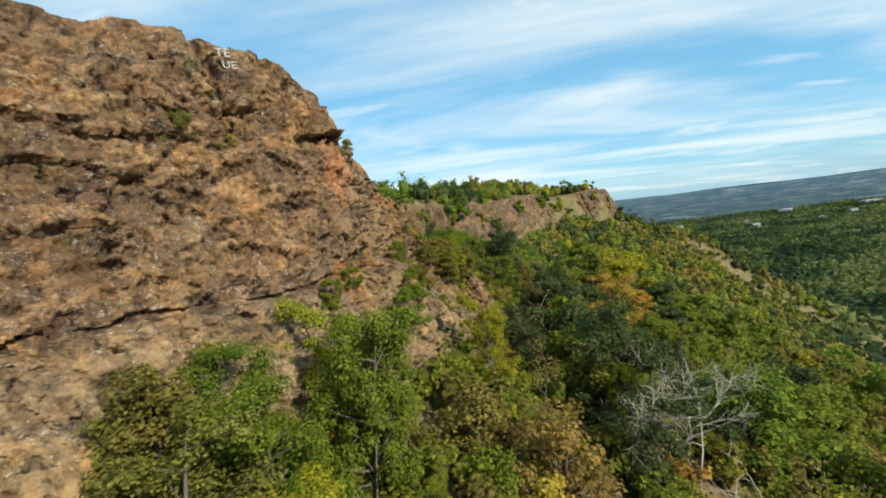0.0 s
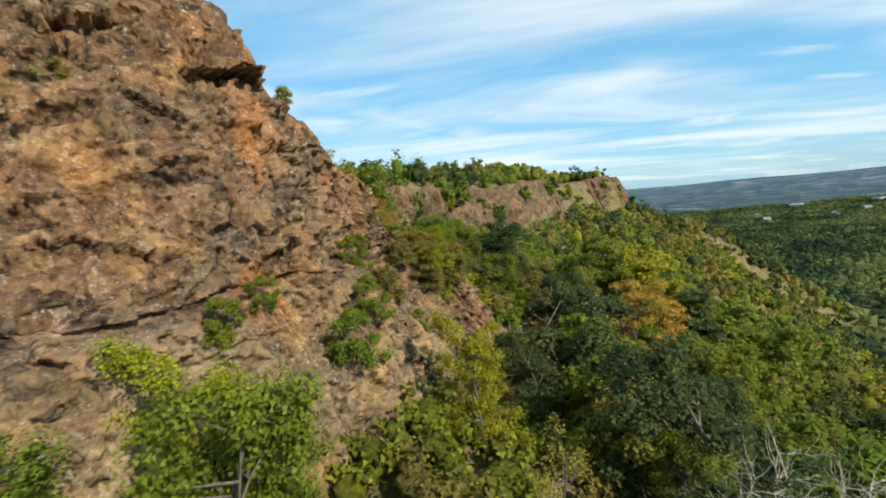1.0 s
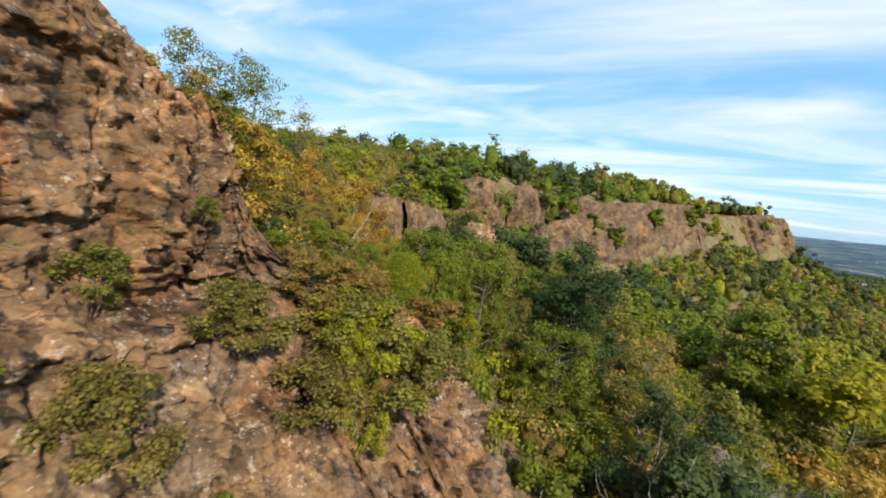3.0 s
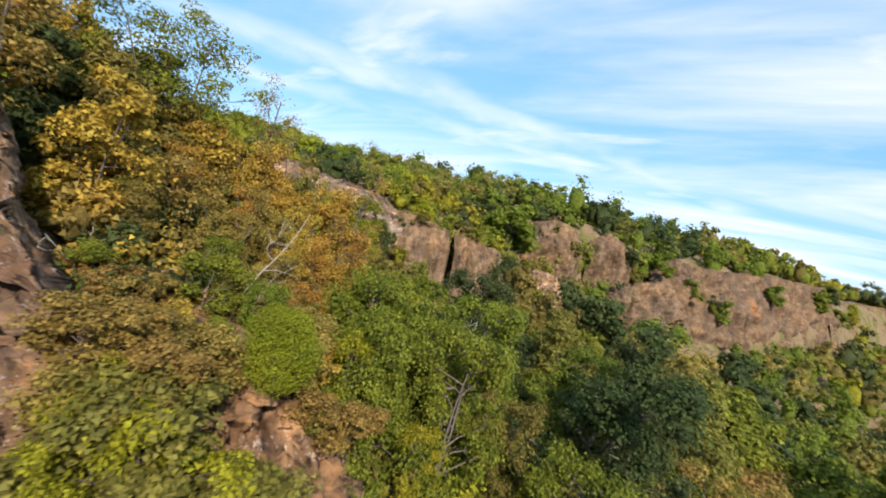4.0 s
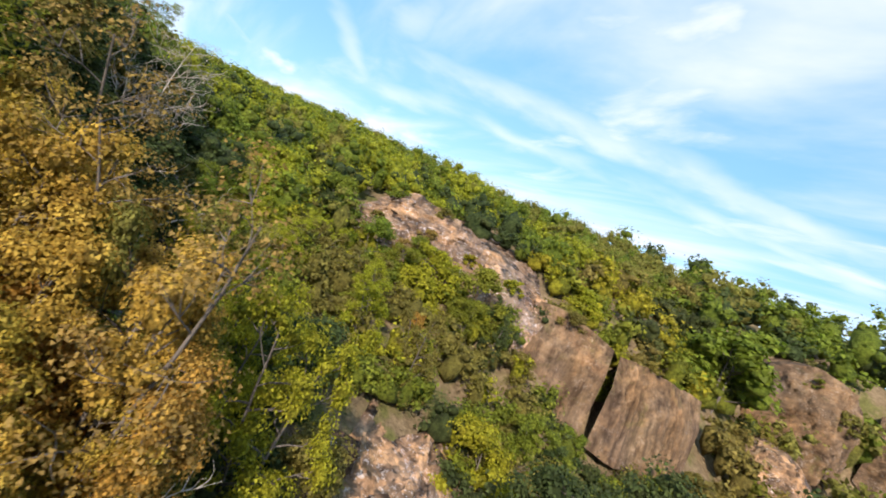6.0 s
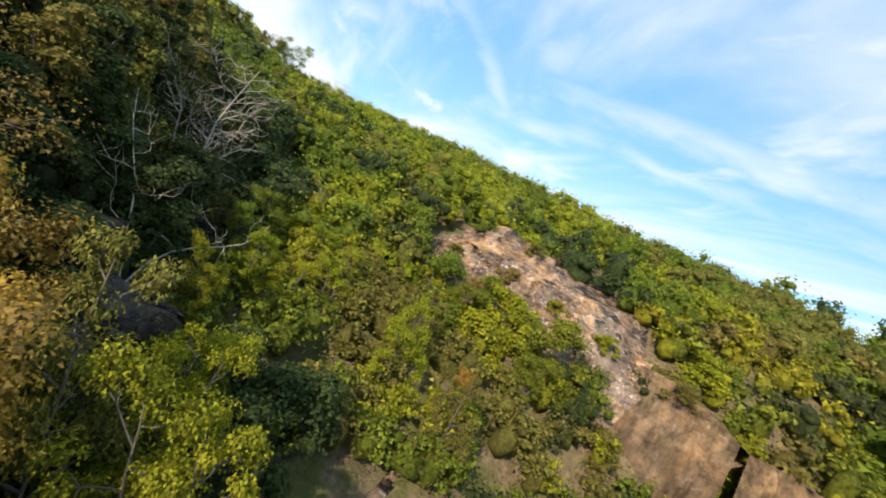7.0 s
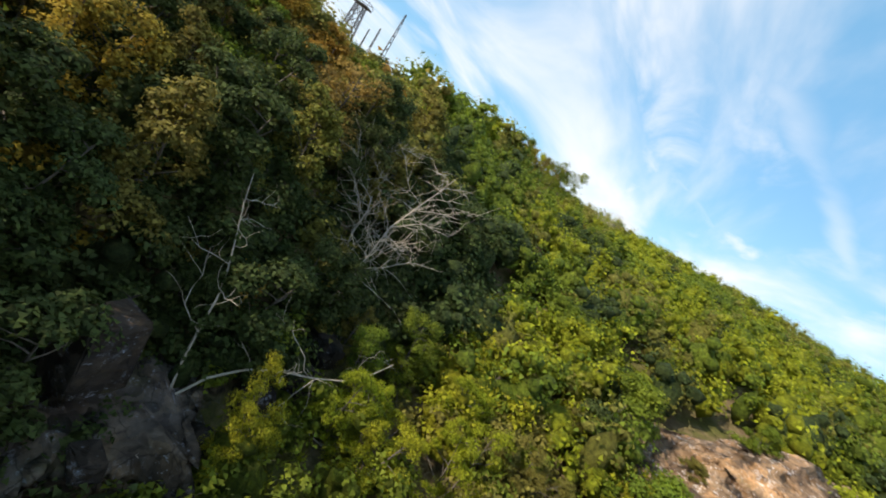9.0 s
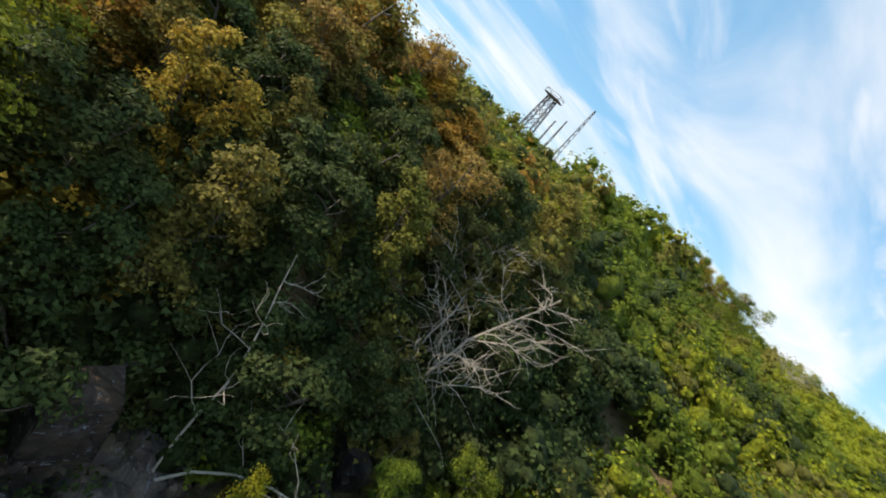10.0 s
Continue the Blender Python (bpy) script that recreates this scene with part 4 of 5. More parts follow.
SHRUB = {k: tree_template("shrub", 500 + i, 2.2, 1.5, k, 190, 0.40, 0.078, stems=3, limbs=5, twigs=1, low=0.04, label={"green": "low green shrub rooted in the rock", "olive": "low olive shrub rooted in the rock", "yellow": "low yellow-green shrub rooted in the rock", "orange": "low rust-coloured shrub on the slope", "brown": "dry brown shrub on the slope", "deep": "low dark evergreen shrub"}[k], category="shrub", core=0.55) for i, k in enumerate(NAMES)}
rng = np.random.default_rng(7)


def plant(template, x, y, height, nominal, base=None, squash=1.0, sink=0.15, turn=None, lean=(0, 0), group=""):
    """Stand a copy of a template on the ground."""
    z = float(land(x, y)) if base is None else base
    s = height / nominal
    rz = rng.uniform(0, 360) if turn is None else turn
    ob = copy_thing(template, pose(x, y, z - sink, lean[0], lean[1], rz) @ Matrix.Diagonal((s * squash, s * squash, s, 1)))
    if group:
        ob["group"] = group
    return ob


# chosen trees: kind, x, y, top height, width factor
CHOSEN = [
    ("green", -12.9, 24.0, 95.4, 1.0), ("yellow", -8.9, 28.4, 96.2, 0.8), ("olive", -12.7, 16.3, 94.6, 1.0), ("yellow", -8.5, 15.5, 92.0, 0.9), ("olive", -15.5, 19.5, 95.0, 1.0), ("green", -10.4, 20.5, 94.4, 0.9), ("olive", -5.4, 27.0, 92.6, 0.8), ("orange", -6.0, 13.0, 91.0, 0.9),
    ("yellow", 0.4, 39.3, 93.5, 0.7), ("deep", -2.6, 43.6, 90.2, 0.55), ("deep", 5.0, 44.7, 91.0, 1.0), ("deep", 13.7, 35.6, 92.2, 1.0), ("green", -6.9, 23.8, 96.4, 0.7), ("green", -5.6, 25.6, 95.0, 0.65), ("orange", 14.5, 58.4, 90.8, 1.0), ("yellow", 0.8, 46.2, 91.0, 0.7), ("green", 10.0, 37.0, 87.5, 0.9),
    ("yellow", -2.6, 50.2, 97.2, 0.5), ("olive", -3.4, 51.0, 97.4, 0.45), ("olive", -3.7, 57.0, 96.6, 0.6), ("yellow", -1.8, 58.0, 95.4, 0.6), ("green", 0.0, 69.9, 96.7, 1.0), ("green", 3.4, 62.0, 94.8, 0.9), ("deep", 7.0, 58.0, 93.0, 0.9), ("olive", 8.0, 66.0, 93.0, 1.0), ("green", 17.8, 87.9, 92.7, 1.0), ("yellow", 24.5, 85.6, 91.6, 1.0), ("orange", 22.0, 70.0, 88.0, 1.0),
    ("green", -2.9, 57.7, 99.4, 0.75), ("green", -2.3, 56.4, 98.6, 0.6), ("green", -4.4, 57.4, 98.4, 0.65), ("yellow", -3.5, 56.4, 97.6, 0.6), ("green", -3.8, 58.7, 98.6, 0.7), ("green", -1.6, 58.9, 98.2, 0.7), ("green", -2.2, 60.6, 98.0, 0.8), ("green", -3.0, 62.6, 98.8, 0.75), ("orange", -7.2, 60.6, 98.2, 0.6), ("green", -4.0, 60.4, 97.2, 0.7), ("deep", 0.8, 66.1, 98.6, 0.95), ("deep", 3.5, 66.8, 97.4, 0.8), ("olive", -1.0, 62.8, 96.4, 0.7),
    ("orange", -11.4, 58.8, 102.4, 0.7), ("orange", -10.2, 60.6, 101.4, 0.7), ("orange", -9.6, 57.4, 100.6, 0.65), ("orange", -10.4, 58.6, 101.2, 0.75), ("brown", -9.0, 58.2, 100.0, 0.75), ("orange", -9.2, 59.8, 100.2, 0.7), ("brown", -7.7, 58.4, 98.7, 0.75), ("orange", -9.0, 61.2, 99.8, 0.65), ("orange", -11.8, 60.0, 101.8, 0.7), ("brown", -10.4, 57.2, 101.2, 0.7), ("orange", -6.4, 60.2, 96.8, 0.7), ("brown", -7.6, 56.6, 98.8, 0.7), ("orange", -8.6, 59.0, 99.4, 0.6), ("orange", -14.2, 57.8, 103.0, 0.7), ("orange", -12.6, 57.4, 102.6, 0.75), ("brown", -13.2, 56.4, 103.0, 0.7), ("orange", -12.4, 59.0, 102.6, 0.65), ("orange", -11.0, 56.2, 101.6, 0.7), ("orange", -8.2, 57.4, 99.2, 0.6), ("orange", -7.9, 59.2, 98.8, 0.6), ("orange", -8.4, 60.8, 98.8, 0.6), ("orange", -7.0, 57.8, 97.8, 0.6), ("orange", -6.8, 59.4, 97.2, 0.6), ("brown", -8.8, 55.8, 100.2, 0.7), ("brown", -9.4, 53.2, 100.6, 0.7),
    ("green", -7.9, 55.0, 99.2, 0.6), ("olive", -6.5, 55.6, 98.3, 0.55), ("olive", -6.8, 57.7, 97.6, 0.6), ("olive", -10.0, 54.2, 100.6, 0.8), ("brown", -12.0, 54.0, 102.0, 0.7), ("green", -5.2, 54.6, 98.6, 0.45), ("brown", -4.6, 55.8, 97.2, 0.6),
    ("deep", -8.2, 76.3, 99.6, 0.85), ("deep", -20.6, 79.2, 99.8, 0.5), ("yellow", -20.5, 70.9, 100.4, 0.75), ("olive", -23.4, 71.6, 100.6, 0.7), ("olive", -18.0, 72.6, 99.6, 0.6),
    ("yellow", -14.0, 63.7, 100.0, 0.6), ("olive", -11.4, 62.2, 102.4, 0.5), ("yellow", -11.4, 64.6, 100.6, 0.6), ("green", -13.0, 62.5, 99.0, 0.6), ("green", -15.2, 64.4, 99.4, 0.6), ("deep", -19.6, 58.4, 101.6, 0.7), ("deep", -14.5, 59.6, 99.0, 0.6),
    ("yellow", -28.9, 65.9, 101.2, 0.8), ("yellow", -22.5, 65.2, 100.0, 0.75), ("green", -25.8, 74.0, 101.3, 0.8), ("green", -27.2, 76.2, 101.8, 0.75), ("green", -24.8, 77.8, 101.2, 0.75), ("deep", -22.8, 79.6, 100.6, 0.7), ("orange", -20.2, 73.9, 98.6, 0.6), ("green", -21.2, 77.2, 100.2, 0.75), ("olive", -26.5, 69.4, 100.8, 0.75), ("yellow", -26.6, 66.2, 101.0, 0.7), ("yellow", -24.4, 67.4, 100.6, 0.7),
    ("olive", -24.8, 61.6, 99.8, 0.6), ("yellow", -22.8, 63.8, 100.6, 0.6), ("yellow", -19.8, 63.0, 100.0, 0.6), ("green", -24.2, 62.8, 101.2, 0.55), ("green", -27.0, 63.6, 101.6, 0.7),
    ("orange", -18.8, 48.0, 105.6, 1.0), ("brown", -21.2, 49.8, 106.2, 0.9), ("green", -26.2, 49.4, 108.4, 0.9), ("olive", -22.5, 54.6, 105.0, 0.7), ("olive", -16.4, 55.3, 103.2, 0.75), ("brown", -15.4, 51.2, 105.6, 0.9), ("green", -30.0, 53.0, 108.4, 0.8), ("deep", -28.4, 56.0, 106.4, 0.8), ("deep", -20.4, 57.0, 103.6, 0.7), ("deep", -24.0, 57.4, 104.0, 0.7), ("olive", -31.5, 57.0, 106.4, 0.8), ("deep", -34.0, 59.6, 105.6, 0.8),
]
SPOTS = []
for kind, x, y, top, wide in CHOSEN:
    h = max(top - float(land(x, y)), 2.5)
    gap = min((x - a) ** 2 + (y - b) ** 2 for a, b in ((0.5, 0), (1, 8), (1.6, 14), (2, 20), (2.8, 26), (3.5, 32), (4.7, 46.4), (2.5, 54), (0, 58.4), (-2, 64), (-6, 67), (-10, 67.6), (-13.4, 67))) ** 0.5
    pattern = CLOSE[kind] if gap < 16.0 and kind in CLOSE else FINE[kind]
    plant(pattern, x, y, h, 6.6, squash=wide * (1.4 if h < 4 else 1.15))
    SPOTS.append((x, y, 2.2))
for x, y, top in [(-13.2, 58.6, 105.0), (-9.2, 60.6, 103.2), (2.3, 30.5, 91.5), (-12.4, 60.2, 103.6)]:
    plant(SAPLING, x, y, max(top - float(land(x, y)), 3), 3.8)
    SPOTS.append((x, y, 1.0))
for which, x, y, top in [(0, -26.2, 59.4, 107.2), (0, 11.4, 33.6, 89.6), (1, 13.0, 31.6, 89.8), (0, 14.2, 42.2, 88.5), (1, 4.9, 56.1, 93.2), (0, 9.0, 52.0, 89.0), (1, -18.2, 69.0, 98.4), (1, -7.6, 55.0, 101.2), (1, -5.6, 63.6, 99.6), (0, 13.0, 64.0, 90.0)]:
    plant(DEAD[which], x, y, max(top - float(land(x, y)), 3.5), 6.2)
    SPOTS.append((x, y, 1.2))
plant(DEAD[1], -19.2, 60.8, 6.2, 6.2, base=98.4, lean=(2, 14), turn=140)
plant(AIRY, -13.3, 55.6, 106.6 - float(land(-13.3, 55.6)), 6.6, squash=1.0)
# mostly unseen tall row, added along the ridge to shade the gully wall
row_rng = np.random.default_rng(95)
for i in range(20):
    x, y = -16.5 - 0.85 * i, (47.4, 50.6)[i % 2] + row_rng.uniform(-0.6, 0.6)
    top = (110.2, 107.6)[i % 2] + row_rng.uniform(-0.5, 0.5) - 0.12 * max(0, -26 - x) - 0.5 * max(0, x + 20)
    plant(FINE[("brown", "olive", "orange", "deep", "olive", "brown")[i % 6]], x, y, max(top - float(land(x, y)), 2.5), 6.6, squash=1.1, group="trees on the ridge")
    SPOTS.append((x, y, 1.6))
for i, (x, y) in enumerate([(8.0, 44.0), (9.2, 40.4), (10.6, 43.2), (7.6, 48.4), (11.4, 47.0), (8.4, 52.0)]):
    plant(TEMPLATES[("green", "olive", "brown", "deep", "olive", "green")[i], i % 2], x, y, 6.5 + 0.3 * (i % 4), 5.8, squash=1.05, group="trees on the ridge")
    SPOTS.append((x, y, 1.6))
# woods over the slopes: separate trees near the flight, joined woods further off
WAY = [(0.5, 0), (2.0, 19), (3.3, 31.5), (5, 44.5), (4, 50.3), (0.9, 57.2), (-2, 64), (-6, 67), (-13.4, 67.2)]
WAY = [(a[0] + (b[0] - a[0]) * f, a[1] + (b[1] - a[1]) * f) for a, b in zip(WAY, WAY[1:]) for f in (0, 0.5)]


def kind_at(x, y, r):
    """Which autumn colour grows here; dark kinds on the gully wall carry its shade."""
    n = float(wave_noise(np.float64(x / 8), np.float64(y / 8), np.float64(0), 51, 3))
    n += 0.5 * (r - 0.5)
    # next three areas lean to dark leaves: the gully's shade put into colour
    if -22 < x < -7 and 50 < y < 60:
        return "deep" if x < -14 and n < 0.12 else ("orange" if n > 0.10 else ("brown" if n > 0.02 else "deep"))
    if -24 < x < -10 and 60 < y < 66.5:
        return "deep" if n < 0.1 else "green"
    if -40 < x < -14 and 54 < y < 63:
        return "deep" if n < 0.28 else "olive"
    if x < -18 and 60 < y < 100:
        n = 0.55 * n + 0.55 * (r - 0.5)
        return "deep" if n < -0.42 else ("green" if n < -0.08 else ("yellow" if n < 0.22 else "olive"))
    if y > 98 or y > 74 and x < 4:
        return "deep" if n < -0.22 else ("green" if n < 0.10 else ("olive" if n < 0.34 or x < 4 else ("yellow" if n < 0.40 else "brown")))
    for edge, kind in ((-0.46, "deep"), (-0.02, "green"), (0.10, "olive"), (0.16, "yellow"), (0.28, "green"), (0.42, "olive"), (0.47, "orange")):
        if n < edge:
            return kind
    return "brown"


def bare_rock(x, y):
    """Where the cliffs and slabs stand and no tree can root."""
    if -60 < y < 51.5 and np.interp(y, [-60, 5, 20, 31, 49, 51.5], [-60, -50, -42, -30, -13, -10.5]) < x < np.interp(y, FOOT_Y, FOOT_X) + 0.6:
        return True
    if 51.5 <= y < 55.5 and -7.0 < x < 3.5:
        return True
    if 71.8 < y < 88 and np.interp(y, [71.8, 76, 80, 84, 88], [-36, -38, -36, -32.5, -26]) < x < np.interp(y, [71.8, 75, 79, 83, 86, 88], [-31, -27.6, -24.4, -22.4, -23.5, -27]):
        return True
    if -19.4 < x < -14 and 59.2 < y < 62.4 or -17 < x < -8.6 and 65.8 < y < 73.6:
        return True
    if 82 < y < 97 and np.interp(y, [82, 85, 87.5, 97], [-23.2, -22.8, -18.6, -17.2]) < x < np.interp(y, [82, 87, 97], [-20, -14.4, -14.2]):
        return True
    if 111 < y < 116.5 and -20.8 < x < -12.4 or 118.5 < y < 123 and -13 < x < -6.8 or 101.5 < y < 106 and -16.2 < x < -9.8:
        return True
    return 126 < y < 272 and -3 < x - np.interp(y, [126, 145, 178, 200, 226, 250, 262, 272], [-3, 6.5, 24, 29, 37, 47, 64, 71]) < 6.5


# trees rooted on the shaded wall of the gully and over its head
wall_rng = np.random.default_rng(91)
for i in range(40):
    x, y = -9.5 - 0.65 * i + wall_rng.uniform(-0.4, 0.4), (51.5, 54.6, 57.2, 59.4)[i % 4] + wall_rng.uniform(-0.8, 0.8)
    # dark kinds on the lower wall put its shade into the leaf colour
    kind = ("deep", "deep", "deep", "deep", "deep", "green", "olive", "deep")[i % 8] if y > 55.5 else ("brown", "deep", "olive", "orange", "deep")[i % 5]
    if x > -14:
        kind = ("orange", "brown", "olive")[i % 3]
    if min((x + 26.6) ** 2 + (y - 60) ** 2, (x + 18.5) ** 2 + (y - 60.8) ** 2) < 4.5 or bare_rock(x, y):
        continue
    plant(FINE[kind], x, y, wall_rng.uniform(3.2, 4.6), 6.6, squash=wall_rng.uniform(0.9, 1.2), group="trees on the ridge")
    SPOTS.append((x, y, 1.6))


def on_hill(x, y):
    """The sunlit hillside at the head of the gully."""
    return x < -29 and 50 < y < 112


near_trees = []
tries = 0
while len(near_trees) < 70 and tries < 9000:
    tries += 1
    x, y = rng.uniform(-62, 40), rng.uniform(2, 125)
    gap = min((x - a) ** 2 + (y - b) ** 2 for a, b in WAY) ** 0.5
    if bare_rock(x, y) or gap > 44 or on_hill(x, y) or (y > 43 and gap < 8.0):
        continue
    if any((x - a) ** 2 + (y - b) ** 2 < (r + 1.0) ** 2 for a, b, r in SPOTS):
        continue
    SPOTS.append((x, y, 2.2))
    near_trees.append((x, y))
for x, y in near_trees:
    r = float(rng.random())
    kind = kind_at(x, y, r)
    up = float(land(x, y)) > 101
    h = rng.uniform(2.0, 3.4) if x < -6 and 50 < y < 100 else rng.uniform(3.0, 5.0) if up else rng.uniform(4.5, 8.0)
    gap = min((x - a) ** 2 + (y - b) ** 2 for a, b in WAY) ** 0.5
    pattern = FINE[kind] if gap < 19 and y > 50 else (TEMPLATES if gap < 27 else DISTANT)[kind, int(rng.integers(0, 2))]
    plant(pattern, x, y, h, 5.8, squash=rng.uniform(0.9, 1.25), group="trees on the ridge")
# the patterns themselves are out of the way of the picture: move them into the wood
for k, ob in enumerate([*TEMPLATES.values(), *DISTANT.values(), *FINE.values(), *CLOSE.values(), AIRY, *SHRUB.values(), SAPLING, *DEAD]):
    x, y = -70 - 5 * (k % 6), 20 + 6 * (k // 6)
    ob.matrix_basis = pose(x, y, float(land(x, y)) - 0.2)


def joined_woods(name, spots, per, size, width, height, mats, seed, label, clumps=9):
    """Woods that nobody could count: many loose crowns in one mesh."""
    r = np.random.default_rng(seed)
    spots = np.array(spots)
    n = len(spots)
    z = land(spots[:, 0], spots[:, 1])
    hh = height * r.uniform(0.5, 1.4, n)
    ww = width * r.uniform(0.55, 1.3, n)
    heart = np.stack([spots[:, 0], spots[:, 1], z + hh * 0.36], -1)
    size3 = np.stack([ww, ww, hh * 0.6], -1)
    # clumps over the dome of each crown, then leaves over each clump
    u = r.normal(0, 1, (n, clumps, 3))
    u /= np.linalg.norm(u, axis=2, keepdims=True)
    u[..., 2] = np.where(u[..., 2] < -0.25, -u[..., 2], u[..., 2])
    mid = (heart[:, None] + u * r.uniform(0.45, 0.85, (n, clumps, 1)) * size3[:, None]).reshape(-1, 3)
    if clumps == 1:
        mid = heart
    span = ww[:, None] * r.uniform(0.8, 1.1, (n, 1)) if clumps == 1 else (ww[:, None] * r.uniform(0.30, 0.55, (n, clumps))).reshape(-1, 1)
    each = per // clumps
    per = each * clumps
    w = r.normal(0, 1, (len(mid), each, 3))
    w /= np.linalg.norm(w, axis=2, keepdims=True)
    w[..., 2] = np.where((w[..., 2] < -0.2) & (r.random(w.shape[:2]) < 0.7), -w[..., 2], w[..., 2])
    c = mid[:, None] + w * r.uniform(0.6, 1.35, (len(mid), each, 1)) * span[:, None] * [1, 1, 0.85]
    nrm = w * 0.9 + r.normal(0, 0.45, w.shape) + [0, 0, 0.35]
    nrm /= np.linalg.norm(nrm, axis=2, keepdims=True)
    a = np.cross(nrm, r.normal(0, 1, w.shape))
    a /= np.linalg.norm(a, axis=2, keepdims=True)
    b = np.cross(nrm, a)
    s = size * r.uniform(0.6, 1.4, (len(mid), each, 1))
    v = np.stack([c - a * s * 0.62 - b * s * 0.25, c + a * s * 0.62 - b * s * 0.2, c + b * s * 0.62], 2).reshape(-1, 3)
    f = np.arange(n * per * 3).reshape(-1, 3)
    v2, f2 = lumps(r, mid, span * [1, 1, 0.8] * 0.46, LUMP_V, LUMP_F, uneven=0.25)
    v3, f3 = lumps(r, heart, size3 * 0.5, LUMP_V, LUMP_F, uneven=0.2)
    if clumps == 1:
        v2, f2 = v3[:0], f3[:0]
    f2 = np.concatenate([f2, f3 + len(v2)])
    v2 = np.concatenate([v2, v3])
    me = raw_mesh(name, np.concatenate([v, v2]), np.concatenate([f, f2 + len(v)]))
    kinds = list(mats)
    for k in kinds:
        me.materials.append(LEAF[k])
    for k in kinds:
        me.materials.append(MASS[k])
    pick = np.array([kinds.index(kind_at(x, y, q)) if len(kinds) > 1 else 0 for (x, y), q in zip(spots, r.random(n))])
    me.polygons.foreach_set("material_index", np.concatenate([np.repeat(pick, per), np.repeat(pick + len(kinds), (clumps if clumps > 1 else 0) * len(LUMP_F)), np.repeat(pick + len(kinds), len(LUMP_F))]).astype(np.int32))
    return tagged(part(name, me, None), label, "woods", kind="stuff")


def scattered(n, x0, x1, y0, y1, apart, seed, ok):
    """Places for trees, no two closer than apart."""
    r = np.random.default_rng(seed)
    cells, out = {}, []
    for x, y in zip(r.uniform(x0, x1, n), r.uniform(y0, y1, n)):
        key = (int(x // apart), int(y // apart))
        if key in cells or not ok(x, y):
            continue
        cells[key] = True
        out.append((x, y))
    return out


KINDS = list(NAMES)


def gap_to_way(x, y):
    return min((x - a) ** 2 + (y - b) ** 2 for a, b in WAY) ** 0.5


brush = scattered(12000, -46, 30, 38, 100, 1.5, 31, lambda x, y: not bare_rock(x, y) and gap_to_way(x, y) < 27 and y > 40)
joined_woods("gully_brush", brush, 280, 0.14, 1.25, 2.1, KINDS, 32, "dense mixed brush filling the gully", clumps=8)
# kind_at gives this brush mostly dark leaves, standing in for the wall's shade
wall_brush = scattered(6000, -40, -7, 50, 60.6, 1.05, 41, lambda x, y: not bare_rock(x, y))
joined_woods("wall_brush", wall_brush, 240, 0.13, 1.0, 1.7, KINDS, 42, "brush covering the shaded gully wall, most leaves darkened to match the shade", clumps=6)
canopy = scattered(16000, -112, -29, 48, 122, 2.1, 43, lambda x, y: not bare_rock(x, y) and gap_to_way(x, y) > 15)
joined_woods("hillside_canopy", canopy, 238, 0.17, 1.9, 3.4, KINDS, 44, "sunlit yellow-green canopy on the hill above the gully", clumps=7)
thicket = scattered(26000, -62, 62, -30, 125, 2.4, 37, lambda x, y: not bare_rock(x, y) and gap_to_way(x, y) < 46 and not on_hill(x, y) and not (y > 40 and gap_to_way(x, y) < 26))
joined_woods("slope_thicket", thicket, 140, 0.27, 1.9, 3.4, KINDS, 38, "dense mixed thicket covering the slopes", clumps=7)
on_slope = lambda x, y: not bare_rock(x, y) and -52 - 0.3 * max(0, 140 - y) < x - np.interp(y, FOOT_Y, FOOT_X) < 105 and (y > -40) and gap_to_way(x, y) > 43 and not (x < -29 and 48 < y < 122)
slope = scattered(30000, -95, 330, -45, 300, 3.6, 33, on_slope)
joined_woods("hillside_woods", [q for q in slope if gap_to_way(*q) < 95], 150, 0.38, 2.6, 6.0, KINDS, 34, "mixed autumn woods on the slopes of the ridge", clumps=6)
joined_woods("far_hillside_woods", [q for q in slope if gap_to_way(*q) >= 95], 40, 0.85, 2.7, 6.2, KINDS, 39, "mixed autumn woods on the far slopes of the ridge", clumps=2)
low = scattered(60000, 60, 1100, 0, 1500, 11.5, 35, lambda x, y: x - np.interp(y, FOOT_Y, FOOT_X) > 105 and 0.28 < x / (y + 1) < 1.05)
joined_woods("lowland_woods", low, 14, 3.6, 6.8, 9.0, ["valley"], 36, "broad green woods covering the lowland", clumps=1)

# ---- shrubs on the rock, boulders, masts and small things ----
CLIFF = np.empty(len(m1.vertices) * 3, np.float32)
m1.vertices.foreach_get("co", CLIFF)
CLIFF = CLIFF.reshape(-1, 3)


def cling(x, y, z):
    """The place on the tall cliff nearest to a point."""
    return CLIFF[np.argmin(((CLIFF - (x, y, z)) ** 2).sum(1))]


def top_of(x, y):
    """Height of the ground or the rock, whichever is higher."""
    near = CLIFF[(np.abs(CLIFF[:, 0] - x) < 0.25) & (np.abs(CLIFF[:, 1] - y) < 0.25)]
    return max(float(land(x, y)), float(near[:, 2].max()) if len(near) else -99)


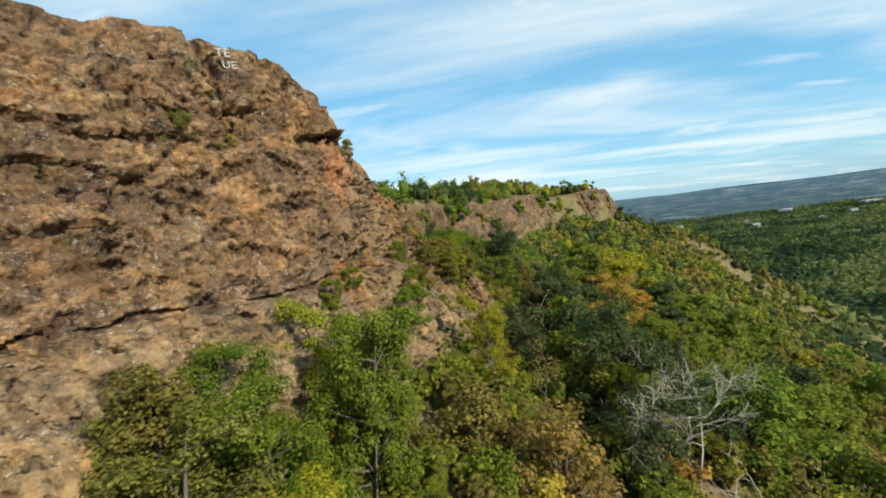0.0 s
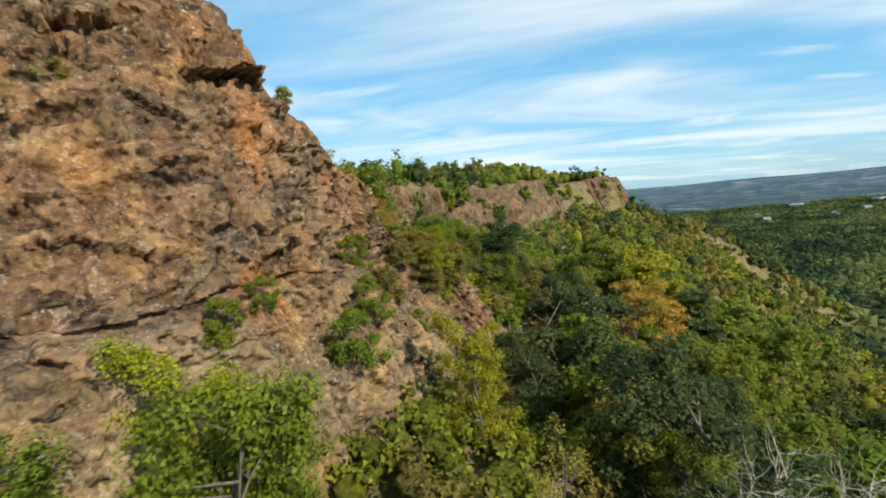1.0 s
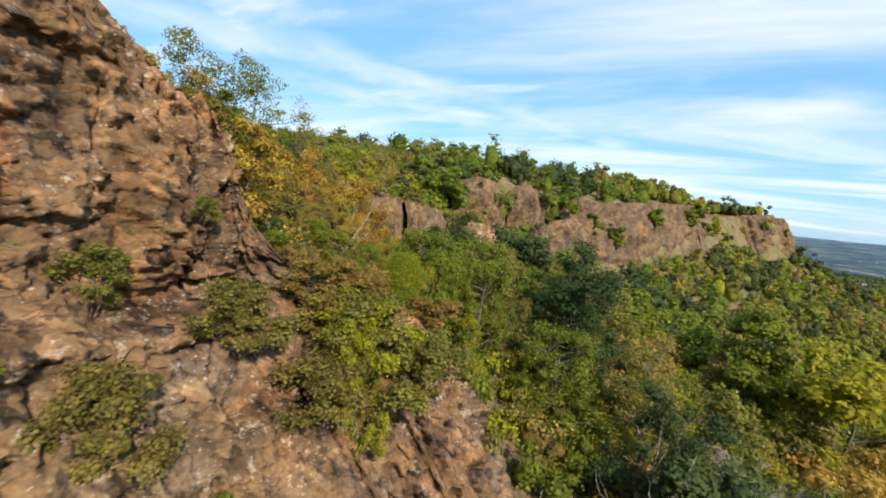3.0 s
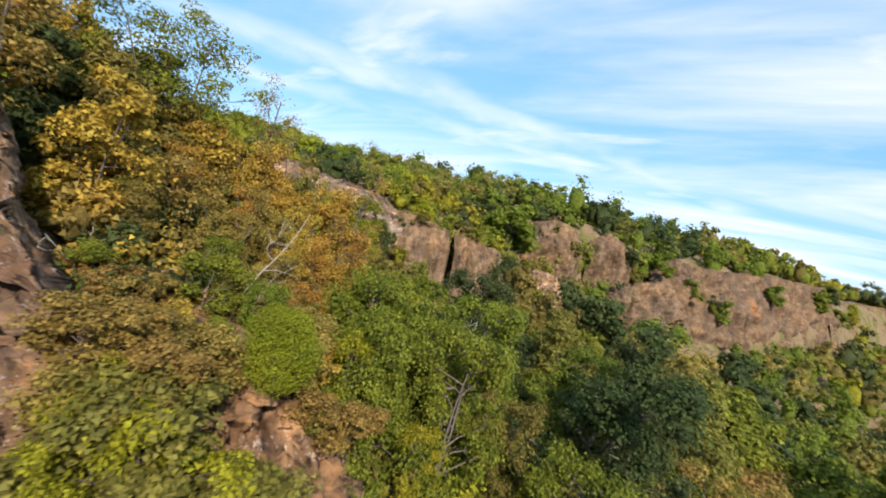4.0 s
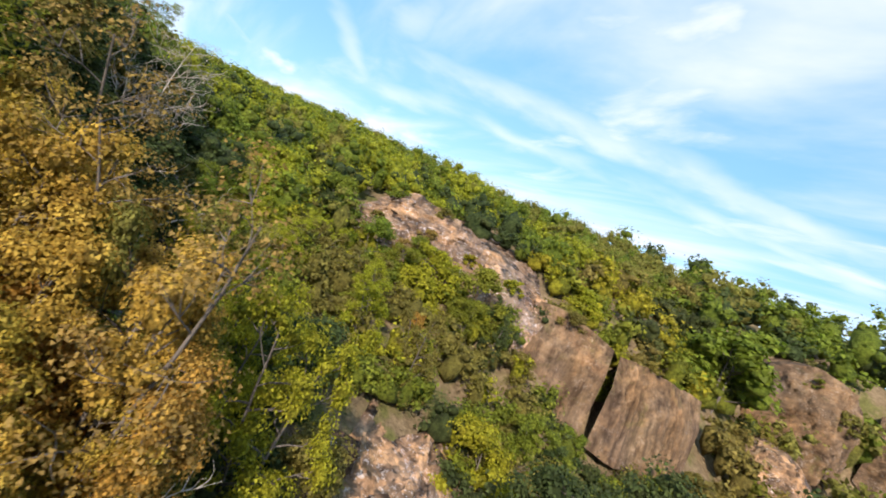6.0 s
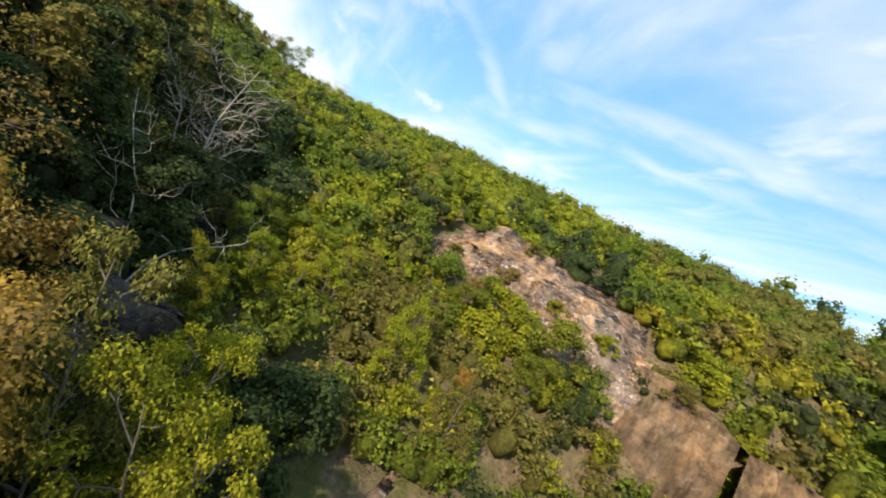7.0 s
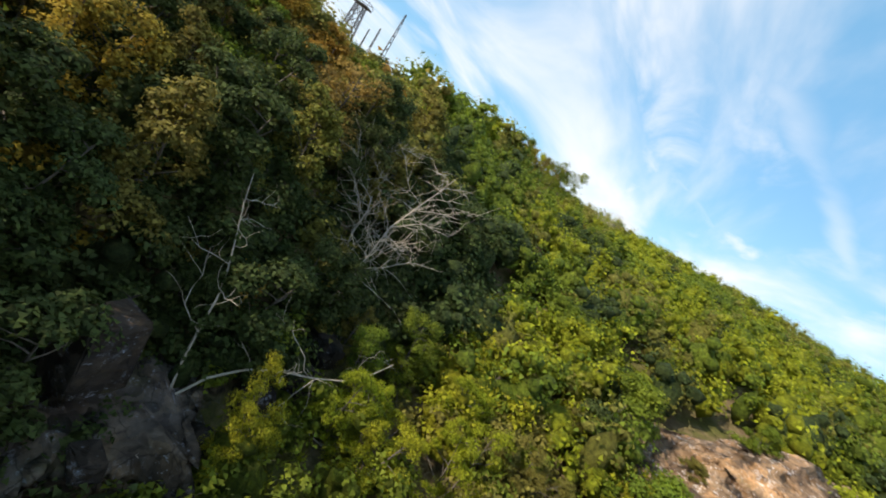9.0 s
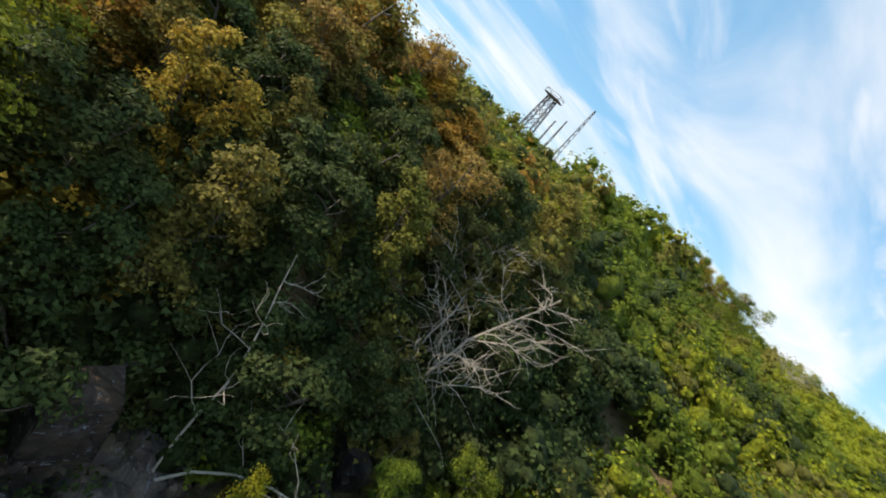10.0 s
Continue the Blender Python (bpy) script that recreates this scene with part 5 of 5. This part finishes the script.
for kind, x, y, z, h in [
    ("green", -4.2, 35.2, 92.6, 2.4), ("green", -4.3, 39.0, 94.0, 2.2), ("green", -5.3, 40.8, 97.0, 1.7), ("olive", -4.0, 43.3, 94.0, 2.2), ("olive", -4.9, 44.2, 97.3, 1.5),
    ("green", -7.6, 33.6, 96.2, 1.4), ("olive", -6.0, 37.0, 92.5, 1.0), ("green", -8.6, 31.6, 95.2, 1.6), ("olive", -19.4, 34.6, 112.6, 2.4), ("olive", -17.6, 31.0, 106.2, 2.2), ("brown", -15.4, 32.4, 106.0, 1.2),
    ("olive", -15.2, 36.6, 113.0, 1.2), ("brown", -9.0, 41.5, 108.8, 1.2), ("olive", -17.8, 23.6, 93.0, 0.8), ("olive", -19.3, 22.4, 92.0, 0.7), ("olive", -9.4, 37.0, 102.0, 0.9), ("brown", -8.0, 36.8, 99.6, 0.9),
    ("olive", -4.6, 46.2, 99.5, 0.7), ("green", -2.6, 44.6, 91.4, 1.3), ("brown", 1.0, 50.4, 93.6, 1.2), ("green", 1.9, 56.0, 90.6, 2.2), ("olive", 2.6, 51.6, 87.6, 1.8),
]:
    p = cling(x - 1.35 - 0.055 * (y - 35), y + 0.11 * max(0, y - 34.5), z)
    plant(SHRUB[kind], float(p[0]), float(p[1]), h, 2.1, base=float(p[2]), sink=0.25, lean=(0, 12))
for kind, x, y, h, wide in [("olive", -11.4, 49.2, 2.2, 1.4), ("olive", -13.2, 56.2, 4.0, 1.3)]:
    plant(FINE[kind], x, y, h, 6.6, base=102.3 if y < 52 else top_of(x, y), sink=0.3, squash=wide)
for i, (x, y, z) in enumerate([(-14, 47.5, 103), (-13, 49.5, 101), (-14.5, 46, 105), (-16, 44.5, 106), (-12.5, 51, 100), (-17, 46.5, 103), (-18, 43.5, 107), (-19.5, 42, 108), (-21, 41, 107)]):
    q = cling(x, y, z)
    plant(FINE[("olive", "deep", "orange")[i % 3]], float(q[0]), float(q[1]), 2.8, 6.6, base=float(q[2]), sink=0.4, squash=1.3, group="trees on the ridge")
# yellowing brush at the foot of the nose
for kind, x, y, z, h in [("olive", -1.8, 48.8, 96.5, 2.4), ("yellow", -0.7, 50.0, 96.1, 2.0), ("olive", -2.6, 47.9, 97.2, 1.8), ("olive", -0.3, 47.8, 96.0, 2.0), ("olive", 0.6, 49.2, 95.4, 2.2), ("brown", -3.3, 49.7, 96.6, 1.6), ("brown", -4.6, 50.6, 97.0, 1.4), ("olive", -4.4, 48.2, 96.6, 1.2)]:
    q = cling(x, y, z)
    plant(SHRUB[kind], float(q[0]), float(q[1]), h, 2.1, base=float(q[2]), sink=0.2, squash=1.2)
# dry brush over the rock shoulder beyond the nose
dry_rng = np.random.default_rng(79)
for i in range(44):
    q = cling(dry_rng.uniform(-7.6, -0.5), dry_rng.uniform(51.4, 56.0), 96.5)
    if abs(q[0] + 2.9) < 1.3 and abs(q[1] - 53.6) < 1.2 or q[1] < 51.2:
        continue
    plant(SHRUB[("brown", "olive", "brown", "orange", "brown", "green")[i % 6]], float(q[0]), float(q[1]), dry_rng.uniform(0.6, 1.5), 2.1, base=float(q[2]), sink=0.1, squash=1.2)
# brush at the feet of the outcrops
foot_rng = np.random.default_rng(78)
for i, (x, y) in enumerate([(-22.6, 81.0), (-20.6, 82.0), (-18.6, 83.2), (-16.6, 84.6), (-14.6, 86.6), (-14.0, 90.0), (-14.0, 94.0), (-31.0, 71.6), (-28.0, 73.6), (-25.4, 76.4), (-23.4, 79.0), (-12.4, 66.8), (-16.6, 66.0), (-33.6, 71.4), (-14.0, 75.8), (-10.0, 75.6)]):
    kind = ("green", "olive", "deep", "green", "yellow")[i % 5]
    plant(SHRUB[kind], x, y, foot_rng.uniform(1.2, 2.0) if i < 7 else foot_rng.uniform(2.2, 3.4), 2.1, squash=1.05)
for x, y, lie in [(-20.4, 61.9, 40), (-22.0, 62.4, 120), (-17.6, 62.2, 200), (-23.4, 62.4, 300), (-15.4, 62.4, 75), (-7.6, 54.3, 150), (-19.2, 62.8, 10), (-7.0, 66.8, 60)]:
    r = np.random.default_rng(int(1000 + 10 * x + lie))
    lines = [limb(r, (0, 0, 0), (1, 0, 0.35), 2.2, 0.045, 7, 0.03, 0.3)]
    for j in range(7):
        lines.append(limb(r, lines[0][0][2 + j % 5], (r.normal(0.8, 0.5), r.normal(0, 0.8), r.normal(0.4, 0.4)), r.uniform(0.4, 1.1), 0.02, 4, 0.0, 0.3))
    branch = new("fallen_branch")
    part("stem", raw_mesh("stem", *tubes(lines[:1], 6)), DEADWOOD, branch, smooth=True)
    part("twigs", raw_mesh("twigs", *tubes(lines[1:], 4)), DEADWOOD, branch, smooth=True)
    branch.matrix_basis = pose(x, y, top_of(x, y) + 0.05, 0, 0, lie)
    tagged(branch, "bleached fallen branch lying over dark rocks", "branch", group="fallen branches")
# brush over the shoulder and back of the buttress
back_rng = np.random.default_rng(77)
for i in range(70):
    u = back_rng.uniform(0.3, 9.8)
    k = min(int(u), 12)
    c = np.array(CREST[k]) + (np.array(CREST[k + 1]) - np.array(CREST[k])) * (u - k)
    away = back_rng.uniform(5.0, 11.0) if u < 6.5 else back_rng.uniform(2.0, 7.0)
    x, y = c[0] - 0.62 * away, c[1] + 0.62 * away
    kind = ("orange", "olive", "green", "brown", "deep", "orange")[back_rng.integers(0, 6)]
    plant(TEMPLATES[kind, i % 2], x, y, back_rng.uniform(2.0, 3.2), 5.8, base=top_of(x, y), sink=0.35, squash=1.25, group="trees on the ridge")


ROCKS = []
for ob in list(bpy.data.objects):
    if ob.name.startswith("rock_outcrop"):
        spread = np.empty(len(ob.data.vertices) * 3, np.float32)
        ob.data.vertices.foreach_get("co", spread)
        ROCKS.append(spread.reshape(-1, 3))
ROCKS = np.concatenate(ROCKS)


def stand(x, y):
    """Height of the ground or an outcrop, whichever is higher."""
    near = ROCKS[(np.abs(ROCKS[:, 0] - x) < 0.2) & (np.abs(ROCKS[:, 1] - y) < 0.2)]
    return max(float(land(x, y)), float(near[:, 2].max()) if len(near) else -99)


def boulder(name, seed, size, place, mat, label, turn=0):
    """An angular block: the hull of points strewn over a rough box, with worn edges."""
    r = np.random.default_rng(seed)
    bm = bmesh.new()
    for _ in range(46):
        q = r.uniform(-1, 1, 3)
        q = np.sign(q) * np.abs(q) ** 0.35
        bm.verts.new(q * np.array(size) / 2 * r.uniform(0.82, 1.0))
    hull = bmesh.ops.convex_hull(bm, input=bm.verts)
    bmesh.ops.delete(bm, geom=[v for v in hull["geom_interior"] if isinstance(v, bmesh.types.BMVert)], context="VERTS")
    bmesh.ops.bevel(bm, geom=list(bm.edges), offset=min(size) * 0.03, segments=1, affect="EDGES")
    bmesh.ops.subdivide_edges(bm, edges=list(bm.edges), cuts=1, use_grid_fill=True)
    for v in bm.verts:
        v.co += Vector(r.normal(0, 0.012, 3)) * min(size)
    ob = part(name, bm, mat)
    ob.matrix_basis = pose(*place, r.uniform(-8, 8), r.uniform(-8, 8), turn)
    return tagged(ob, label, "boulder", group="boulders in the gully")


for n, (x, y, sx, sy, sz) in enumerate([(-17.0, 60.0, 1.5, 1.3, 2.2), (-19.4, 61.8, 0.9, 0.8, 0.7), (-16.6, 61.6, 0.9, 0.7, 0.6), (-17.4, 63.0, 0.9, 0.7, 0.5), (-21.2, 61.6, 1.2, 1.0, 0.9), (-22.8, 61.8, 1.2, 1.1, 1.0), (-19.6, 63.0, 1.1, 1.0, 0.8), (-24.2, 61.4, 1.4, 1.1, 1.2), (-14.6, 62.6, 1.1, 1.2, 0.9), (-14.6, 69.0, 1.6, 1.3, 0.9), (-12.4, 70.2, 1.3, 1.0, 0.7), (-10.4, 68.0, 1.5, 1.2, 0.8)]):
    boulder("boulder", 900 + n, (sx, sy, sz), (x, y, stand(x, y) + (0.70 if n == 0 else 0.28) * sz), ROCK_DARK if n < 9 else ROCK_PALE, "angular grey basalt block lying in the shaded gully" if n < 9 else "pale angular block in the gully bed", turn=37 * n)


def bar(bm, a, b, r):
    """A square bar from a to b."""
    a, b = Vector(a), Vector(b)
    m = (b - a).to_track_quat("Z", "Y").to_matrix().to_4x4()
    bmesh.ops.create_cube(bm, size=1, matrix=Matrix.Translation((a + b) / 2) @ m @ Matrix.Diagonal((2 * r, 2 * r, (b - a).length, 1)))


STEEL, st, sp = material("dark_painted_steel")
st.links.new(ramp(st, noise_tex(st, st.nodes.new("ShaderNodeTexCoord").outputs["Object"], 1.5, 5), [(0.3, (0.05, 0.05, 0.055)), (0.7, (0.12, 0.11, 0.11))]), sp.inputs["Base Color"])
sp.inputs["Roughness"].default_value, sp.inputs["Metallic"].default_value = 0.55, 0.6


def lattice_tower(x, y, z, h, w):
    root = new("lattice_tower")
    root.matrix_basis = pose(x, y, z, 0, 0, 20)
    corners = [(-1, -1), (1, -1), (1, 1), (-1, 1)]
    at = lambda c, f: (c[0] * w * (1 - 0.45 * f), c[1] * w * (1 - 0.45 * f), h * f)
    for c in corners:
        bm = bmesh.new()
        bar(bm, at(c, 0), at(c, 1), 0.16)
        part("leg", bm, STEEL, root)
    for k in range(6):
        bm = bmesh.new()
        for i in range(4):
            bar(bm, at(corners[i], k / 6), at(corners[(i + 1) % 4], (k + 1) / 6), 0.08)
            bar(bm, at(corners[(i + 1) % 4], k / 6), at(corners[i], (k + 1) / 6), 0.08)
        part("brace", bm, STEEL, root)
    bm = bmesh.new()
    bmesh.ops.create_cube(bm, size=1, matrix=Matrix.Translation((0, 0, h + 0.2)) @ Matrix.Diagonal((w * 2.2, w * 2.2, 0.4, 1)))
    bmesh.ops.bevel(bm, geom=list(bm.edges), offset=0.05, segments=1, affect="EDGES")
    part("platform", bm, STEEL, root)
    bm = bmesh.new()
    for i in range(4):
        a, b = corners[i], corners[(i + 1) % 4]
        bar(bm, (a[0] * w * 1.1, a[1] * w * 1.1, h + 1.4), (b[0] * w * 1.1, b[1] * w * 1.1, h + 1.4), 0.06)
        bar(bm, (a[0] * w * 1.1, a[1] * w * 1.1, h + 0.3), (a[0] * w * 1.1, a[1] * w * 1.1, h + 1.4), 0.06)
    part("railing", bm, STEEL, root)
    return tagged(root, "dark steel lattice tower with a platform on the hilltop", "tower")


def radio_mast(x, y, z, h, r, rungs):
    root = new("radio_mast")
    root.matrix_basis = pose(x, y, z)
    bm = bmesh.new()
    for i in range(3):
        a = 2.094 * i
        bar(bm, (r * math.cos(a), r * math.sin(a), 0), (0.2 * r * math.cos(a), 0.2 * r * math.sin(a), h), 0.09)
    part("mast", bm, STEEL, root)
    for k in range(rungs):
        f = (k + 0.6) / rungs
        q = r * (1 - 0.8 * f)
        bm = bmesh.new()
        for i in range(3):
            a, b = 2.094 * i, 2.094 * (i + 1)
            bar(bm, (q * math.cos(a), q * math.sin(a), h * f), (q * math.cos(b), q * math.sin(b), h * f + 1.0), 0.06)
        part("brace", bm, STEEL, root)
    return tagged(root, "slender dark steel radio mast on the hilltop", "mast")


lattice_tower(-124.5, -29.5, 106, 20, 2.3)
radio_mast(-131.5, -20.2, 106, 25, 1.0, 12)
radio_mast(-129.2, -23.6, 106, 18, 0.5, 7)
radio_mast(-127.6, -25.6, 106, 16, 0.4, 6)


# trees rooted on the ledges of the cliff bands along the rim
ledge_rng = np.random.default_rng(83)
RIM = [(-19, 112, 99), (-9, 121, 98), (-2, 129, 97), (7, 143, 97), (16, 158, 97), (27, 180, 97), (35, 205, 98), (45, 243, 98), (54, 252, 98), (74, 264, 98)]
for i in range(16):
    u = ledge_rng.uniform(0, 8.98)
    k = int(u)
    q = np.array(RIM[k]) + (np.array(RIM[k + 1]) - np.array(RIM[k])) * (u - k) + [0, 0, ledge_rng.uniform(-3, 4.5)]
    q = ROCKS[np.argmin(((ROCKS - q) ** 2).sum(1))]
    plant(DISTANT[("green", "deep", "olive", "green", "yellow")[i % 5], i % 2], float(q[0]), float(q[1]), ledge_rng.uniform(2.5, 5.0), 5.8, base=float(q[2]), sink=0.4, squash=1.2, group="trees on the ridge")


# tufts and low shrubs rooted in the cracks of the pale slab and the rim rocks
for i, (x, y, z) in enumerate([(-33, 75.5, 101), (-30, 78, 101.5), (-35, 77.5, 103), (-27.5, 81, 101), (-33, 80.5, 103.4), (-28.6, 76, 100), (-31.5, 74, 100), (-25, 83, 100.6), (-21, 85.4, 100.6), (-17.6, 90.5, 99.8), (-16.6, 114.6, 103)]):
    q = ROCKS[np.argmin(((ROCKS - (x, y, z)) ** 2).sum(1))]
    plant(SHRUB[("olive", "brown", "green", "yellow")[i % 4]], float(q[0]), float(q[1]), 0.8 + 0.2 * (i % 3), 2.1, base=float(q[2]), sink=0.15, squash=1.3)


# ---- the round evergreen bush, the lettering and the far houses ----
def round_bush(x, y, z, r):
    g = np.random.default_rng(66)
    root = new("evergreen_bush")
    lines = [limb(g, (0, 0, -0.6), (g.normal(0, 0.3), g.normal(0, 0.3), 1), r * 1.5, 0.05, 5) for _ in range(5)]
    part("stems", raw_mesh("stems", *tubes(lines, 5)), BARK, root, smooth=True)
    k = np.arange(64) + 0.5
    up, round_ = 1 - 2 * k / 64, k * 2.39996
    tips = np.stack([np.sqrt(1 - up**2) * np.cos(round_), np.sqrt(1 - up**2) * np.sin(round_), up], -1) * [r * 0.74, r * 0.74, r * 0.9] * g.uniform(0.86, 1.1, (64, 1)) + [0, 0, r * 0.4]
    v, f = leaves(g, tips, 420, r * 0.34, 0.030, corners=3)
    v2, f2 = lumps(g, np.array([[0, 0, r * 0.4]]), np.array([[r * 0.6, r * 0.6, r * 0.65]]), DOME_V, DOME_F, 0.08)
    me = raw_mesh("crown", np.concatenate([v, v2]), np.concatenate([f, f2 + len(v)]))
    me.materials.append(LEAF["juniper"]); me.materials.append(MASS["juniper"])
    me.polygons.foreach_set("material_index", (np.arange(len(f) + len(f2)) >= len(f)).astype(np.int32))
    part("crown", me, None, root)
    root.matrix_basis = pose(x, y, z)
    return tagged(root, "round bright green juniper bush on a rock ledge", "bush")


round_bush(-2.9, 53.6, 96.9, 0.9)

PAINT, pt, pp = material("old_white_paint")
worn = noise_tex(pt, pt.nodes.new("ShaderNodeTexCoord").outputs["Object"], 9.0, 8, 0.75)
pt.links.new(ramp(pt, worn, [(0.40, (0.22, 0.17, 0.12)), (0.60, (0.58, 0.55, 0.50))]), pp.inputs["Base Color"])
pp.inputs["Roughness"].default_value = 0.9
for text, spot, tall in (("TE", (-15.9, 32.4, 113.5), 0.9), ("UE", (-15.6, 32.4, 112.4), 0.8)):
    at = cling(*spot)
    words = bpy.data.curves.new("painted_letters", "FONT")
    words.body, words.size, words.extrude, words.offset = text, tall, 0.01, 0.0
    words.align_x, words.align_y = "CENTER", "CENTER"
    words.materials.append(PAINT)
    sign = new("painted_letters", words)
    sign.matrix_basis = pose(float(at[0]) + 0.55, float(at[1]) - 0.6, float(at[2]), 78, 0, 40)
    tagged(sign, "worn white painted letters on the cliff top", "painted letters", group="letters on the cliff")

WHITE, wt, wp = material("pale_wall_paint")
wt.links.new(ramp(wt, noise_tex(wt, wt.nodes.new("ShaderNodeTexCoord").outputs["Object"], 0.4, 6), [(0.3, (0.26, 0.26, 0.25)), (0.7, (0.38, 0.38, 0.37))]), wp.inputs["Base Color"])
ROOF, rt, rp = material("grey_shingle_roof")
rt.links.new(ramp(rt, noise_tex(rt, rt.nodes.new("ShaderNodeTexCoord").outputs["Object"], 0.8, 6), [(0.3, (0.14, 0.13, 0.13)), (0.7, (0.30, 0.29, 0.28))]), rp.inputs["Base Color"])
DARK_PANE, dt, dp = material("dark_window_glass")
dp.inputs["Base Color"].default_value, dp.inputs["Roughness"].default_value = (0.03, 0.035, 0.04, 1), 0.1


def far_house(x, y, w, d, h, turn, gable):
    """A far building: walls, a gable or flat roof and a row of windows."""
    root = new("house")
    root.matrix_basis = pose(x, y, float(land(x, y)) + 0.5, 0, 0, turn)
    bm = bmesh.new()
    bmesh.ops.create_cube(bm, size=1, matrix=Matrix.Translation((0, 0, h / 2 - 4)) @ Matrix.Diagonal((w, d, h + 8, 1)))
    part("wall", bm, WHITE, root)
    bm = bmesh.new()
    rise = gable
    a = [bm.verts.new((sx * (w / 2 + 0.4), sy * (d / 2 + 0.4), h)) for sx, sy in ((-1, -1), (1, -1), (1, 1), (-1, 1))]
    b = [bm.verts.new((sx * (w / 2 + 0.4), sy * d * (0.02 if gable > 1 else 0.5), h + rise)) for sx, sy in ((-1, -1), (1, -1), (1, 1), (-1, 1))]
    bm.faces.new(b)
    bm.faces.new(a[::-1])
    for i in range(4):
        bm.faces.new((a[i], a[(i + 1) % 4], b[(i + 1) % 4], b[i]))
    part("roof", bm, ROOF if gable > 1 else WHITE, root)
    for k in range(max(3, int(w / 6))):
        for face in (-1, 1):
            bm = bmesh.new()
            bmesh.ops.create_cube(bm, size=1, matrix=Matrix.Translation(((k + 0.5) / max(3, int(w / 6)) * w - w / 2, face * d / 2, h * 0.55)) @ Matrix.Diagonal((1.6, 0.12, h * 0.35, 1)))
            part("window", bm, DARK_PANE, root)
    return tagged(root, "far pale building with a grey roof among trees" if gable > 1 else "long white flat-roofed building among trees", "building", group="buildings in the lowland")


town = np.random.default_rng(5)
for x, y, w, d, h, gable in [(553, 646, 30, 14, 8, 0.6), (601, 710, 40, 18, 8, 0.6), (575, 668, 20, 12, 7, 0.6), (824, 1343, 60, 26, 10, 0.6), (1000, 1292, 46, 22, 9, 0.6), (690, 1010, 16, 11, 7, 4), (610, 1130, 18, 12, 7, 4), (560, 1010, 15, 11, 7, 4), (800, 1080, 17, 12, 7, 4), (480, 1180, 16, 11, 7, 4)]:
    far_house(x, y, w, d, h, town.uniform(0, 180), gable)
